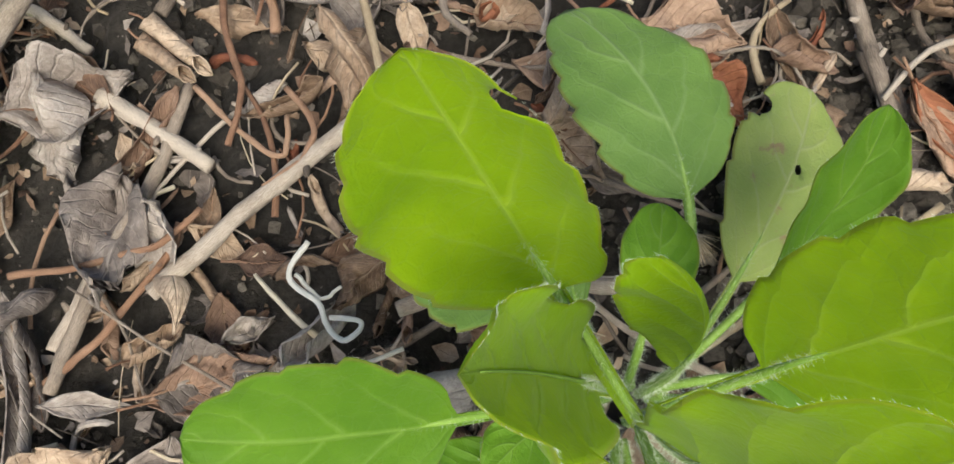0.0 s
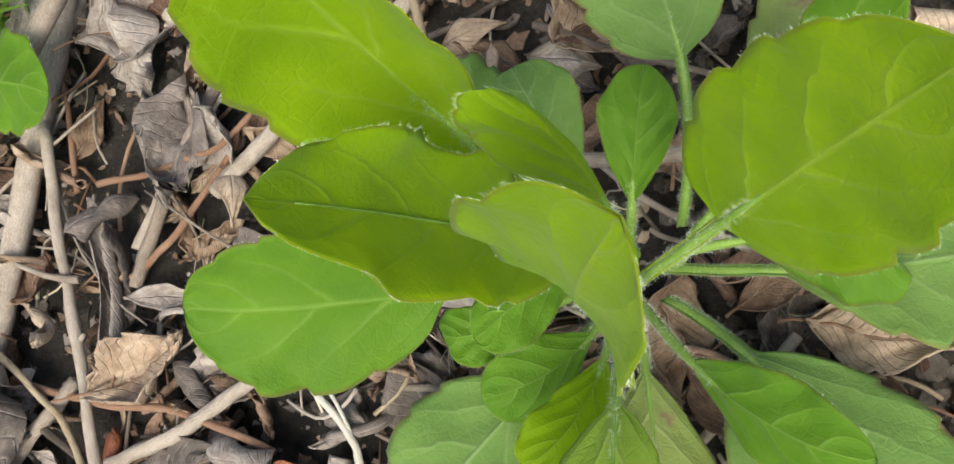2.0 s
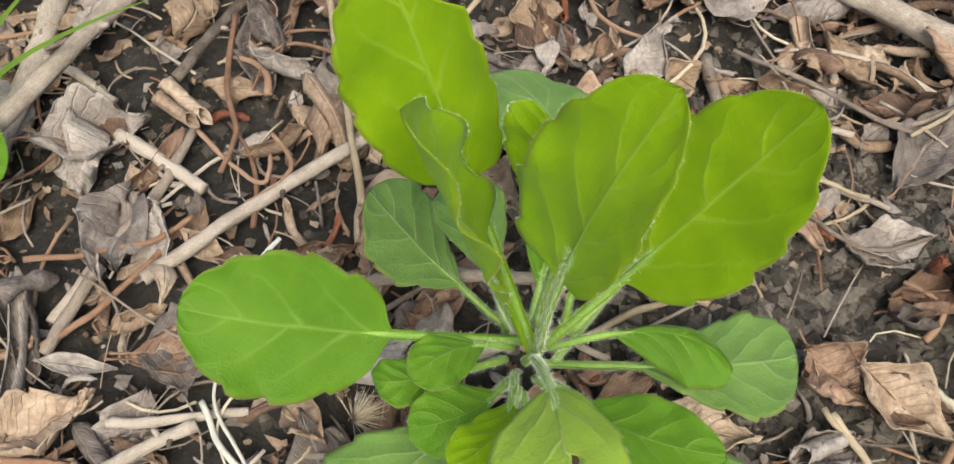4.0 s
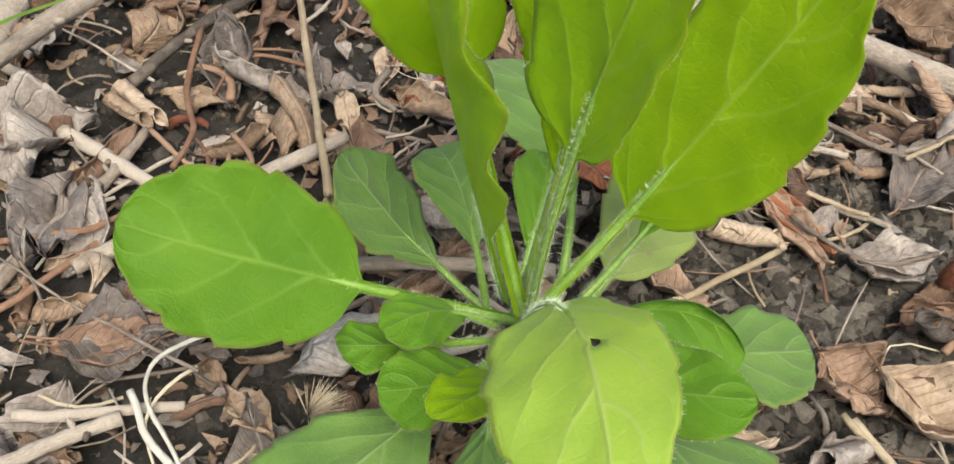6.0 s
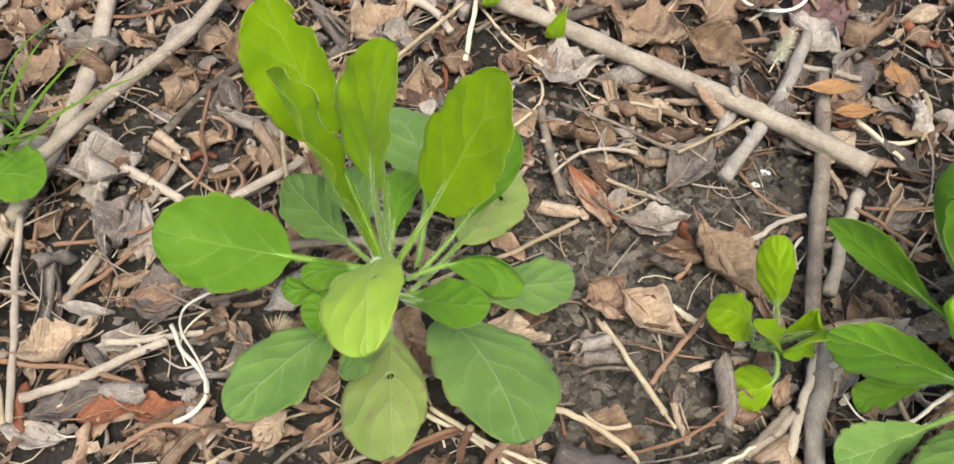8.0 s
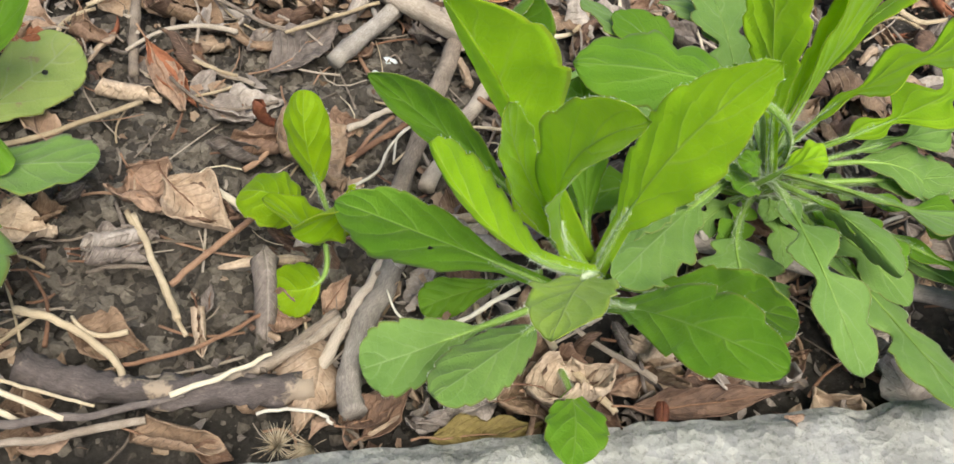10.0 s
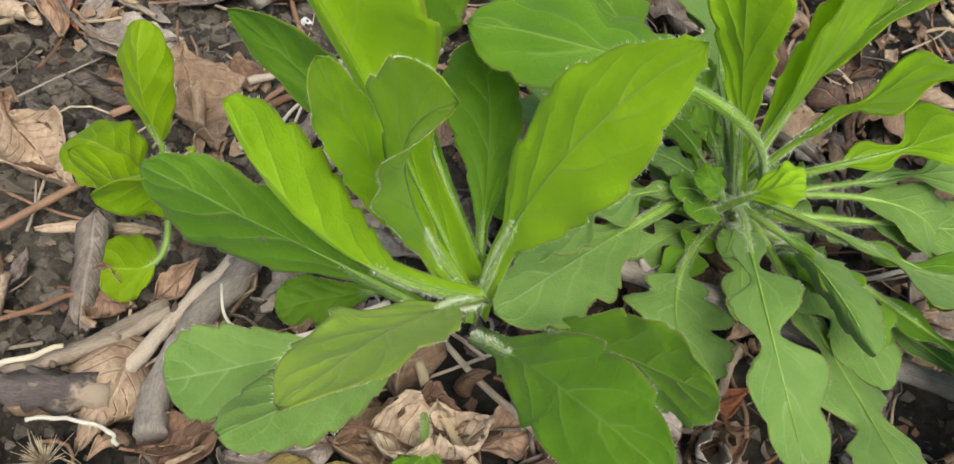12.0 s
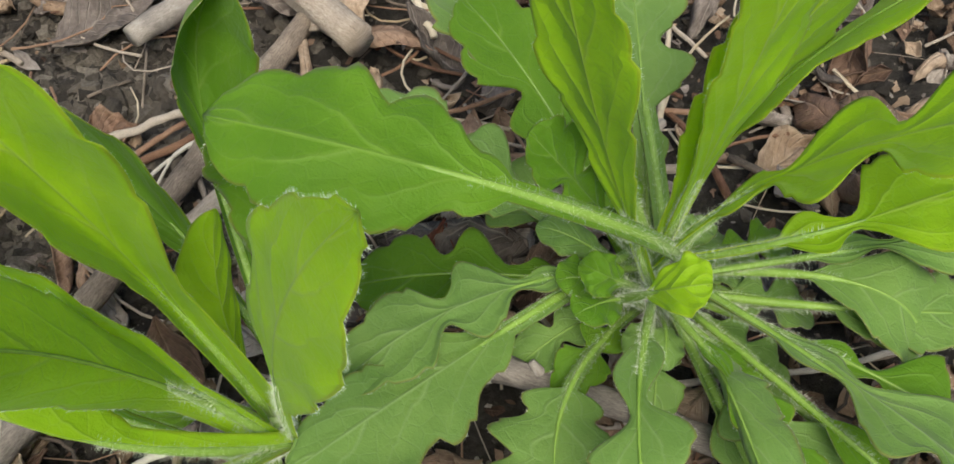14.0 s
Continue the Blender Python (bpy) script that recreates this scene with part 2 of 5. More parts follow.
def stone_material():
    m, t, b = material("worn_grey_concrete", 0.85)
    c = t.nodes.new("ShaderNodeTexCoord").outputs["Object"]
    a = ramp(t, noise_of(t, 35, 6, 0.65, c), [(0.3, (0.24, 0.235, 0.22)), (0.5, (0.36, 0.355, 0.34)), (0.72, (0.47, 0.465, 0.45))])
    g = ramp(t, noise_of(t, 420, 5, 0.8, c), [(0.34, (0.42, 0.41, 0.4)), (0.47, (1, 1, 1))])
    grit = t.nodes.new("ShaderNodeTexVoronoi")
    grit.inputs["Scale"].default_value = 240
    t.links.new(c, grit.inputs["Vector"])
    grain = ramp(t, grit.outputs["Color"], [(0.2, (0.72, 0.72, 0.74)), (0.8, (1.1, 1.09, 1.06))])
    tone = mixed(t, 0.8, mixed(t, 0.75, a, g, "MULTIPLY"), grain, "MULTIPLY")
    t.links.new(tone, b.inputs["Base Color"])
    bump(t, b, maths(t, "ADD", noise_of(t, 300, 6, 0.75, c), maths(t, "MULTIPLY", grit.outputs["Distance"], 0.8)), 0.9, 0.002)
    return m


STONE = stone_material()


# ---- mesh helpers ----
def mesh_object(name, verts, faces, mat, parent=None, uvs=None, smooth=True):
    me = bpy.data.meshes.new(name)
    me.from_pydata(verts, [], faces)
    if uvs is not None:
        layer = me.uv_layers.new(name="UVMap")
        idx = np.zeros(len(me.loops), dtype=np.int32)
        me.loops.foreach_get("vertex_index", idx)
        layer.data.foreach_set("uv", np.asarray(uvs, dtype=np.float32)[idx].ravel())
    me.materials.append(mat)
    if smooth:
        me.polygons.foreach_set("use_smooth", [True] * len(me.polygons))
    me.update()
    ob = new(name, me)
    ob.parent = parent
    return ob


def unit(v):
    return v / (np.linalg.norm(v, axis=-1, keepdims=True) + 1e-12)


def lump(p, s):
    return noise.noise(Vector((p[0] * s, p[1] * s, p[2] * s if len(p) > 2 else 0.0)))


def tube(path, radii, sides=7, knots=0.0, seed=0.0):
    """Closed round stick along a path: verts, faces, uvs."""
    path = np.asarray(path, float)
    n = len(path)
    tan = unit(np.gradient(path, axis=0))
    ref = np.array((0.0, 0.0, 1.0)) if abs(tan[0][2]) < 0.9 else np.array((1.0, 0.0, 0.0))
    verts, uvs = [], []
    run = np.concatenate([[0], np.cumsum(np.linalg.norm(np.diff(path, axis=0), axis=1))])
    for i in range(n):
        a = unit(np.cross(tan[i], ref))
        c = np.cross(a, tan[i])
        for k in range(sides):
            w = 2 * math.pi * k / sides
            r = radii[i] * (1 + knots * lump((i * 0.7 + seed, k * 0.9, seed), 1.0))
            verts.append(path[i] + r * (math.cos(w) * a + math.sin(w) * c))
            uvs.append((run[i] * 60, k / sides))
    faces = [(i * sides + k, i * sides + (k + 1) % sides, (i + 1) * sides + (k + 1) % sides, (i + 1) * sides + k) for i in range(n - 1) for k in range(sides)]
    faces += [tuple(range(sides))[::-1], tuple((n - 1) * sides + k for k in range(sides))]
    return verts, faces, uvs


def ground_z(x, y):
    """Height of the bed: it rises a little towards the kerb."""
    near = max(0.0, 1.0 - max(0.0, math.hypot(x - 0.15, y - 0.15) - 0.8) / 0.8)
    return 0.006 - 0.1 * min(max(y, -0.2), 0.25) * near + 0.05 * max(min(x, 0), -0.4) * near


def soil_z(x, y):
    return ground_z(x, y) - 0.007 + 0.006 * lump((x, y, 3.1), 22) + 0.007 * lump((x, y, 7.7), 60) + 0.004 * lump((x, y, 1.3), 150)


# ---- leaves of the green plants ----
def blade_width(s, tip, foot, peak=None):
    """Half width along the blade, 0 at its foot, 1 at its widest, round at the tip; foot: how wedge-shaped it starts; peak: over 1 moves the widest place to the tip."""
    w = math.sin(math.pi * min(max(s, 0.0), 1.0) ** (peak or 1.15 + 0.2 * foot))
    return max(w, 0.0) ** tip * (1 - 0.5 * foot * (1 - min(1.0, s / 0.45)))


def grow(plant, b, m, t, L, R, mat=None, pet=0.26, teeth=4, tooth=0.06, tip=0.6, foot=0.3, lobes=0.0, wave=0.0012, quilt=0.0007, hairs=1.0, holes=(), stem=0.0017, wing=0.075, peak=None, label=""):
    """One leaf, in millimetres: its foot, middle and tip, and the ways from the midrib to the two margins."""
    b, m, t, L, R = (np.array(q, float) / 1000 for q in (b, m, t, L, R))
    mat = mat or GREEN
    seed = float(abs(t[0] * 31 + t[1] * 17 + t[2] * 7)) * 100
    rows, cols = 64, 20
    us = np.linspace(0, 1, rows + 1)
    mid = np.array([(1 - u) * (1 - 2 * u) * b + 4 * u * (1 - u) * m + u * (2 * u - 1) * t for u in us])
    tan = unit(np.gradient(mid, axis=0))
    a, c = (R - L) / 2, (R + L) / 2
    verts, uvs, normals = [], [], []
    for i, u in enumerate(us):
        s = (u - pet) / (1 - pet)
        f0 = blade_width(s, tip, foot, peak) if s > 0 else 0.0
        n = unit(np.cross(tan[i], a))
        for k in range(cols + 1):
            v = 2 * k / cols - 1
            side = 1 if v > 0 else -1
            ph = s * teeth * 1.25 + (0.25 if side > 0 else 0.0) + 0.35 * lump((s * 3, side, seed), 1.0)
            saw = (ph % 1.0)
            f = f0 * (1 - tooth * (1 - saw) ** 2 * (1 if 0.15 < s < 0.97 else 0) * 1.6)
            if lobes and s > 0:
                f *= 1 - lobes * (0.5 + 0.5 * math.cos(2 * math.pi * (s * 3.3 + 0.25 + (0.14 if side > 0 else 0.0) + 0.2 * lump((seed, side, 2), 1.0)))) ** 1.3 * min(1.0, max(0.0, 0.86 - s) * 2.6)
            f *= 1 + 0.05 * lump((s * 4, side * 2, seed), 1.0)
            broad = max(f, wing if u < 0.97 else 0.0)
            off = broad * (a * v + c * v * v)
            slant = (u - 0.3 * abs(v) ** 1.35 + (0.045 if v > 0 else 0) + 0.035) * 5.5
            pil = abs(((slant) % 1.0) - 0.5) * 2
            relief = quilt * f0 * (pil ** 0.7 * min(1, abs(v) * 5) * (1 - abs(v) ** 4) - 0.5)
            rim = wave * math.sin(s * 19 + seed + side * 1.3) * abs(v) ** 3 * f0
            dip = 0.0006 * lump((mid[i][0] + off[0], mid[i][1] + off[1], seed), 60)
            verts.append(mid[i] + off + n * (relief + rim + dip))
            normals.append(n)
            uvs.append((u, k / cols))
    verts, normals = np.array(verts), np.array(normals)
    w = cols + 1
    faces = []
    for i in range(rows):
        for k in range(cols):
            cx = (2 * (k + 0.5) / cols - 1)
            cu = (i + 0.5) / rows
            if any(((cu - hu) / ru) ** 2 + ((cx - hv) / rv) ** 2 < 1 for hu, hv, ru, rv in holes):
                continue
            faces.append((i * w + k, i * w + k + 1, (i + 1) * w + k + 1, (i + 1) * w + k))
    # draw the ragged rim of each hole onto its oval
    at_rim = set(q for face in faces for q in face)
    us_all, vs_all = np.repeat(us, w), np.tile(np.linspace(-1, 1, w), rows + 1)
    g3 = verts.reshape(rows + 1, w, 3)
    du, dv = (np.gradient(g3, axis=0) * rows).reshape(-1, 3), (np.gradient(g3, axis=1) * cols / 2).reshape(-1, 3)
    for hu, hv, ru, rv in holes:
        far = np.hypot((us_all - hu) / ru, (vs_all - hv) / rv)
        for q in np.nonzero((far < 1.0 + 1.1 / cols / rv) & (far > 0.05))[0]:
            if int(q) in at_rim and abs(vs_all[q]) < 0.99:
                pull = 1.0 / far[q] - 1.0
                verts[q] += du[q] * (us_all[q] - hu) * pull + dv[q] * (vs_all[q] - hv) * pull
    top = len(verts)
    under = verts - normals * 0.00045
    edge = {}
    for q in faces:
        for x, y in zip(q, q[1:] + q[:1]):
            edge[(x, y)] = edge.get((x, y), 0) + 1
    rim_faces = [(y, x, x + top, y + top) for (x, y) in edge if (y, x) not in edge]
    low = [tuple(x + top for x in q[::-1]) for q in faces]
    ob = mesh_object("leaf", np.vstack([verts, under]).tolist(), faces + low + rim_faces, mat, plant, uvs + uvs)
    looks = {BRIGHT: "young yellow-green leaf with pale veins", BLUISH: "low bluish-green leaf with toothed margin", OLD: "yellowing leaf with brown spots and a hole", PALE_GREEN: "pale green leaf with hairy margin"}
    if label or mat in looks:
        tagged(ob, label or looks[mat])
    # stalk and midrib
    nn = normals.reshape(rows + 1, w, 3)[:, 0]
    last = int(rows * 0.94)
    
    def rib(u):
        on = min(1.0, max(0.0, (u - pet * 0.7) / (pet * 0.9 + 0.05)))
        return stem * 0.8 * (1 - on) + 0.00062 * on * (1 - 0.75 * u)

    path = [mid[i] for i in range(0, last, 3)]
    rad = [rib(i / rows) for i in range(0, last, 3)]
    vv, ff, uu = tube(path, rad, 8)
    mesh_object("stalk", vv, ff, STALK, ob, uu)
    # fine hairs on the margin and along the stalk
    rng = random.Random(int(seed * 10) + 5)
    hv, hf = [], []

    def hair(p, d, size):
        d, p = Vector(d), Vector(p)
        side = d.cross(Vector((0.3, 0.5, 0.8))).normalized() * 0.000026
        base = len(hv)
        third = d.cross(side)
        hv.extend([p + side, p - 0.5 * side + third, p - 0.5 * side - third, p + d * size])
        hf.extend([(base, base + 1, base + 3), (base + 1, base + 2, base + 3), (base + 2, base, base + 3)])

    grid = verts.reshape(rows + 1, w, 3)
    span = float(np.linalg.norm(t - b))
    for side, k, kin in ((-1, 0, 2), (1, cols, cols - 2)):
        for _ in range(int(1300 * span * hairs)):
            x = rng.uniform(0.1, 0.995) * rows
            i = min(int(x), rows - 1)
            g = x - i
            p = grid[i, k] * (1 - g) + grid[i + 1, k] * g
            d = unit(grid[i, k] - grid[i, kin]) + 0.5 * tan[i] + np.array([rng.gauss(0, 0.3) for _ in range(3)])
            hair(p, unit(d), rng.uniform(0.0004, 0.0012))
    for _ in range(int(9500 * span * hairs)):
        x = rng.random() ** 1.3 * (pet + 0.1) * rows
        i = min(int(x), rows - 1)
        d = unit(np.array([rng.gauss(0, 1) for _ in range(3)]))
        d = unit(d - tan[i] * float(d @ tan[i]) + 0.25 * tan[i])
        g = min(x - i, 1.0)
        hair(mid[i] * (1 - g) + mid[min(i + 1, rows)] * g + d * rib(i / rows) * 0.95, d, rng.uniform(0.0009, 0.0023))
    if hv:
        mesh_object("hairs", [tuple(p) for p in hv], hf, HAIR, ob, None, False)
    return ob


def plant_at(name, label, category="plant", group=""):
    return tagged(new(name), label, category, group)


# ---- the bed of soil ----
def build_ground():
    def axis(lo, hi, step, far):
        near = list(np.arange(lo, hi, step))
        out, d = [], step
        while d < far:
            d *= 1.7
            out.append(d)
        return np.array([lo - d for d in out[::-1]] + near + [hi + d for d in out])

    xs, ys = axis(-0.5, 0.95, 0.004, 300), axis(-0.25, 0.85, 0.004, 300)
    verts = [(x, y, soil_z(x, y)) for y in ys for x in xs]
    w = len(xs)
    faces = [(j * w + i, j * w + i + 1, (j + 1) * w + i + 1, (j + 1) * w + i) for j in range(len(ys) - 1) for i in range(w - 1)]
    ob = mesh_object("ground", verts, faces, SOIL)
    tagged(ob, "dry grey-brown garden soil under leaf litter", "soil", kind="structure")


build_ground()


def build_kerb():
    """Worn concrete kerb stones: chipped edges, pitted top."""
    for n in range(4):
        me = bmesh.new()
        bmesh.ops.create_cube(me, size=1)
        bmesh.ops.scale(me, vec=(1.0, 0.15, 0.12), verts=me.verts)
        bmesh.ops.bevel(me, geom=me.edges[:], offset=0.006, segments=3, affect="EDGES")
        bmesh.ops.subdivide_edges(me, edges=[e for e in me.edges if e.calc_length() > 0.5], cuts=180, use_grid_fill=True)
        bmesh.ops.subdivide_edges(me, edges=[e for e in me.edges if e.calc_length() > 0.05], cuts=18, use_grid_fill=True)
        for v in me.verts:
            p = v.co
            worn = 0.0022 * lump((p.x + n * 3.1, p.y, p.z), 45) + 0.0014 * lump((p.x + n * 3.1, p.y, p.z), 120)
            if p.z > 0.05 and p.y > 0.06:
                worn -= 0.006 * max(0.0, lump((p.x + n * 5.3, 1.0, 2.0), 38))
            v.co = p + Vector((0.0, 0.55 * worn, worn))
        data = bpy.data.meshes.new("kerb")
        me.to_mesh(data)
        me.free()
        data.materials.append(STONE)
        data.polygons.foreach_set("use_smooth", [True] * len(data.polygons))
        ob = new("kerb", data)
        ob.matrix_world = pose(0.28, -0.102, 0.036, 0, 0, 6.5) @ pose(-1.5 + 1.004 * n + 0.3, -0.075, -0.06)
        tagged(ob, "worn grey concrete kerb stone with pitted top", "kerb stone", "kerb stones", "structure")


build_kerb()

def bare(x, y):
    """Share of open soil at a place, 0 to 1."""
    spots = ((0.25, 0.12, 0.035), (0.17, 0.03, 0.036), (-0.13, 0.17, 0.03), (0.1, 0.09, 0.03), (0.15, -0.03, 0.035), (0.21, 0.07, 0.036), (0.28, 0.1, 0.03), (0.222, -0.022, 0.018))
    return min(1.0, sum(math.exp(-((x - a) ** 2 + (y - c) ** 2) / (2 * r * r)) for a, c, r in spots))


def scatter_crumbs():
    crumb = random.Random(4)
    octa = [np.array(p, float) for p in ((1, 0, 0), (0, 1, 0), (-1, 0, 0), (0, -1, 0), (0, 0, 1), (0, 0, -1), (0.6, 0.6, 0.5), (-0.6, 0.6, 0.5), (-0.6, -0.6, 0.5), (0.6, -0.6, 0.5))]
    faces = [(0, 6, 9), (6, 1, 7), (7, 2, 8), (8, 3, 9), (4, 6, 7), (4, 7, 8), (4, 8, 9), (4, 9, 6), (0, 1, 6), (1, 2, 7), (2, 3, 8), (3, 0, 9), (1, 0, 5), (2, 1, 5), (3, 2, 5), (0, 3, 5)]
    vs, fs = [], []
    for _ in range(90000):
        x, y = (crumb.uniform(-0.45, 0.9), crumb.uniform(-0.1, 0.8)) if crumb.random() < 0.6 else (crumb.gauss(0.19, 0.06), crumb.gauss(0.06, 0.07))
        open_soil = bare(x, y)
        if open_soil < 0.25 and crumb.random() < 0.45:
            continue
        r = 0.0005 + (0.0036 + 0.0022 * open_soil) * crumb.random() ** 4.2
        z = soil_z(x, y) + r * 0.35
        o = len(vs)
        turn = Euler((crumb.uniform(0, 6), crumb.uniform(0, 6), crumb.uniform(0, 6))).to_matrix()
        for p in octa:
            q = turn @ Vector(p * r * crumb.uniform(0.55, 1.35))
            vs.append((x + q[0], y + q[1], z + q[2] * 0.8))
        fs.extend(tuple(i + o for i in f) for f in faces)
    ob = mesh_object("soil_crumbs", vs, fs, CRUMB, None, None, False)
    tagged(ob, "loose crumbs and small clods of dry soil", "soil crumbs", kind="stuff")


scatter_crumbs()

# ---- green plants ----
plant = plant_at("weed_plant", "leafy hairy green weed with broad upright leaves growing from the litter", "weed", "weeds in the bed")
grow(plant, (36, 16, 56), (5, 49, 151), (-10, 64, 197), (-19, -14, -2), (17, -3, 7), BRIGHT, teeth=5, pet=0.37, peak=0.72, tip=0.48, foot=0.0, wing=0.12, holes=((0.8, 1.0, 0.05, 0.45),))
grow(plant, (30, 24, 54), (11, 23, 136), (-1, 19, 196), (6, 15, 2), (13, -17, 1), BRIGHT, quilt=0.0016, wave=0.003, pet=0.18, peak=1.0, tip=0.55, foot=0.1, wing=0.15)
grow(plant, (38, 18, 52), (40, 6, 155), (55, 11, 220), (-17, 11, 3), (7, -13, -1), BRIGHT, quilt=0.001, pet=0.42, peak=0.78, tip=0.42, foot=0.0, wing=0.12)
grow(plant, (33, 16, 43), (73, 31, 121), (97, 37, 180), (-17, 17, 5), (14, -19, -4), BRIGHT, teeth=4, pet=0.34, peak=0.72, tip=0.57, foot=0.0)
grow(plant, (36, 27, 37), (-34, 12, 78), (-76, 10, 96), (-2, -24, -8), (6, 18, 18), GREEN, foot=0.0, teeth=4, tooth=0.06, pet=0.34, peak=0.75, tip=0.57)
grow(plant, (36, 16, 49), (40, -28, 124), (45, -81, 139), (15, 3, 5), (-21, -4, -8), PALE_GREEN, tooth=0.04, pet=0.35, peak=1.15, tip=0.5, foot=0.0, holes=((0.62, -0.12, 0.02, 0.07),))
grow(plant, (29, 23, 39), (10, 15, 57), (-5, 1, 65), (5, -10, -1), (-7, 5, 2), GREEN, tooth=0.0)
grow(plant, (27, 20, 35), (-3, 5, 52), (-19, 4, 52), (3, -9, 0), (-3, 8, 0), GREEN, tooth=0.02)
grow(plant, (31, 15, 35), (15, -5, 52), (-5, -14, 59), (-0, -11, -6), (-5, 11, 3), GREEN, tooth=0.03)
grow(plant, (30, 13, 39), (25, -15, 68), (11, -30, 76), (9, -4, 2), (-9, 4, 2), BRIGHT, tooth=0.02)
grow(plant, (28, 13, 30), (-8, -26, 39), (-39, -60, 34), (19, -18, 9), (-19, 18, -8), BLUISH, foot=0.0)
grow(plant, (32, 11, 30), (26, -26, 47), (25, -51, 59), (9, -1, 2), (-9, 0, -3), BLUISH, tooth=0.02)
grow(plant, (34, 11, 24), (40, -29, 39), (49, -90, 59), (18, -0, -3), (-26, -9, -9), OLD, tooth=0.03, holes=((0.6, 0.0, 0.022, 0.08), (0.72, -0.5, 0.012, 0.05)))
grow(plant, (43, 14, 29), (83, -24, 49), (108, -87, 73), (29, 11, -9), (-27, -9, 8), BLUISH, foot=0.0, tip=0.5)
grow(plant, (37, 12, 39), (65, -15, 74), (92, -25, 89), (-1, 14, 2), (1, -13, -0), GREEN, tooth=0.02)
grow(plant, (43, 26, 32), (83, 29, 47), (108, 18, 42), (-2, 0, 7), (-1, -15, -9), GREEN, tooth=0.02)
grow(plant, (41, 24, 20), (102, 22, 33), (136, 30, 28), (1, 23, -8), (0, -24, 9), BLUISH)
grow(plant, (27, 34, 29), (-7, 59, 42), (-27, 74, 60), (-6, -23, 8), (8, 22, -10), BLUISH)
grow(plant, (27, 33, 26), (15, 58, 60), (4, 78, 60), (-12, -6, 2), (12, 6, 2), BLUISH, tooth=0.02)
grow(plant, (34, 27, 41), (39, 50, 68), (42, 74, 67), (-10, 2, 2), (10, -2, 2), GREEN, tooth=0.0)
grow(plant, (48, 36, 30), (48, 90, 60), (17, 142, 44), (-22, -9, 2), (20, 6, -1), BLUISH, teeth=5, tooth=0.07, foot=0.0, pet=0.4, peak=0.9, tip=0.48)
grow(plant, (45, 24, 22), (84, 84, 16), (100, 128, 10), (-20, 9, 4), (15, -13, -6), OLD, pet=0.3, peak=1.2, tip=0.45, foot=0.0, holes=((0.66, 0.1, 0.02, 0.07), (0.82, -0.95, 0.05, 0.3)))
grow(plant, (50, 32, 30), (86, 70, 58), (98, 96, 84), (-12, -2, 7), (11, -5, 0), GREEN, tooth=0.02, pet=0.31, peak=1.18, tip=0.63, foot=0.0)
grow(plant, (35, 23, 62), (39, 30, 141), (28, 39, 173), (-15, 1, 2), (-3, 4, -1), BRIGHT)
second = plant_at("weed_plant", "bushy green weed with toothed hairy leaves beside the kerb", "weed", "weeds in the bed")
grow(second, (340, -44, 46), (281, -41, 79), (246, -34, 89), (-6, -3, -19), (5, 5, 12), GREEN, teeth=5, tooth=0.06, pet=0.18, peak=1.16, tip=0.76, foot=0.1, wing=0.2, holes=((0.48, -0.35, 0.012, 0.1),), hairs=1.5)
grow(second, (349, -29, 46), (295, 18, 62), (255, 27, 94), (-3, -9, -1), (10, -1, 12), GREEN, tooth=0.04, pet=0.3, peak=1.18, tip=0.72, foot=0.0, wing=0.2, hairs=1.5)
grow(second, (350, -41, 57), (308, -58, 99), (278, -49, 140), (-4, 7, -4), (6, 15, 1), MID, teeth=6, tooth=0.1, pet=0.3, peak=1.37, tip=0.54, foot=0.0, wing=0.3, hairs=1.5)
grow(second, (345, -41, 56), (313, -41, 113), (300, -50, 160), (-4, -8, -3), (7, 3, 1), MID, teeth=5, pet=0.2, peak=1.0, tip=0.42, foot=0.0, wing=0.4, hairs=1.5)
grow(second, (344, -37, 43), (322, -52, 124), (332, -84, 190), (-9, 11, 7), (-5, -10, -4), MID, pet=0.2, peak=1.25, tip=0.45, foot=0.0, wing=0.35, hairs=1.5)
grow(second, (341, -34, 55), (304, -16, 122), (280, -15, 169), (8, -17, 4), (26, -5, 13), MID, pet=0.2, peak=1.28, tip=0.72, foot=0.0, wing=0.3, hairs=1.5)
grow(second, (344, -27, 58), (311, 33, 89), (320, 46, 123), (0, -16, 6), (19, -12, -1), GREEN, pet=0.34, peak=1.4, tip=0.65, foot=0.0, wing=0.2, hairs=1.5)
grow(second, (343, -37, 55), (324, -13, 63), (324, 2, 92), (-10, -2, 1), (1, 7, -3), MID, pet=0.25, peak=1.0, tip=0.6, foot=0.0, tooth=0.02, hairs=1.5)
grow(second, (346, -42, 43), (342, 1, 88), (332, 0, 124), (-13, -3, -4), (11, -8, 3), GREEN, teeth=6, tooth=0.07, pet=0.15, peak=1.41, tip=0.8, foot=0.0, wing=0.15, hairs=1.5)
grow(second, (348, -39, 46), (356, -43, 121), (379, -47, 179), (-8, 13, 4), (11, -11, -5), MID, teeth=5, tooth=0.07, pet=0.25, peak=1.0, tip=0.8, foot=0.0, wing=0.26, hairs=1.5)
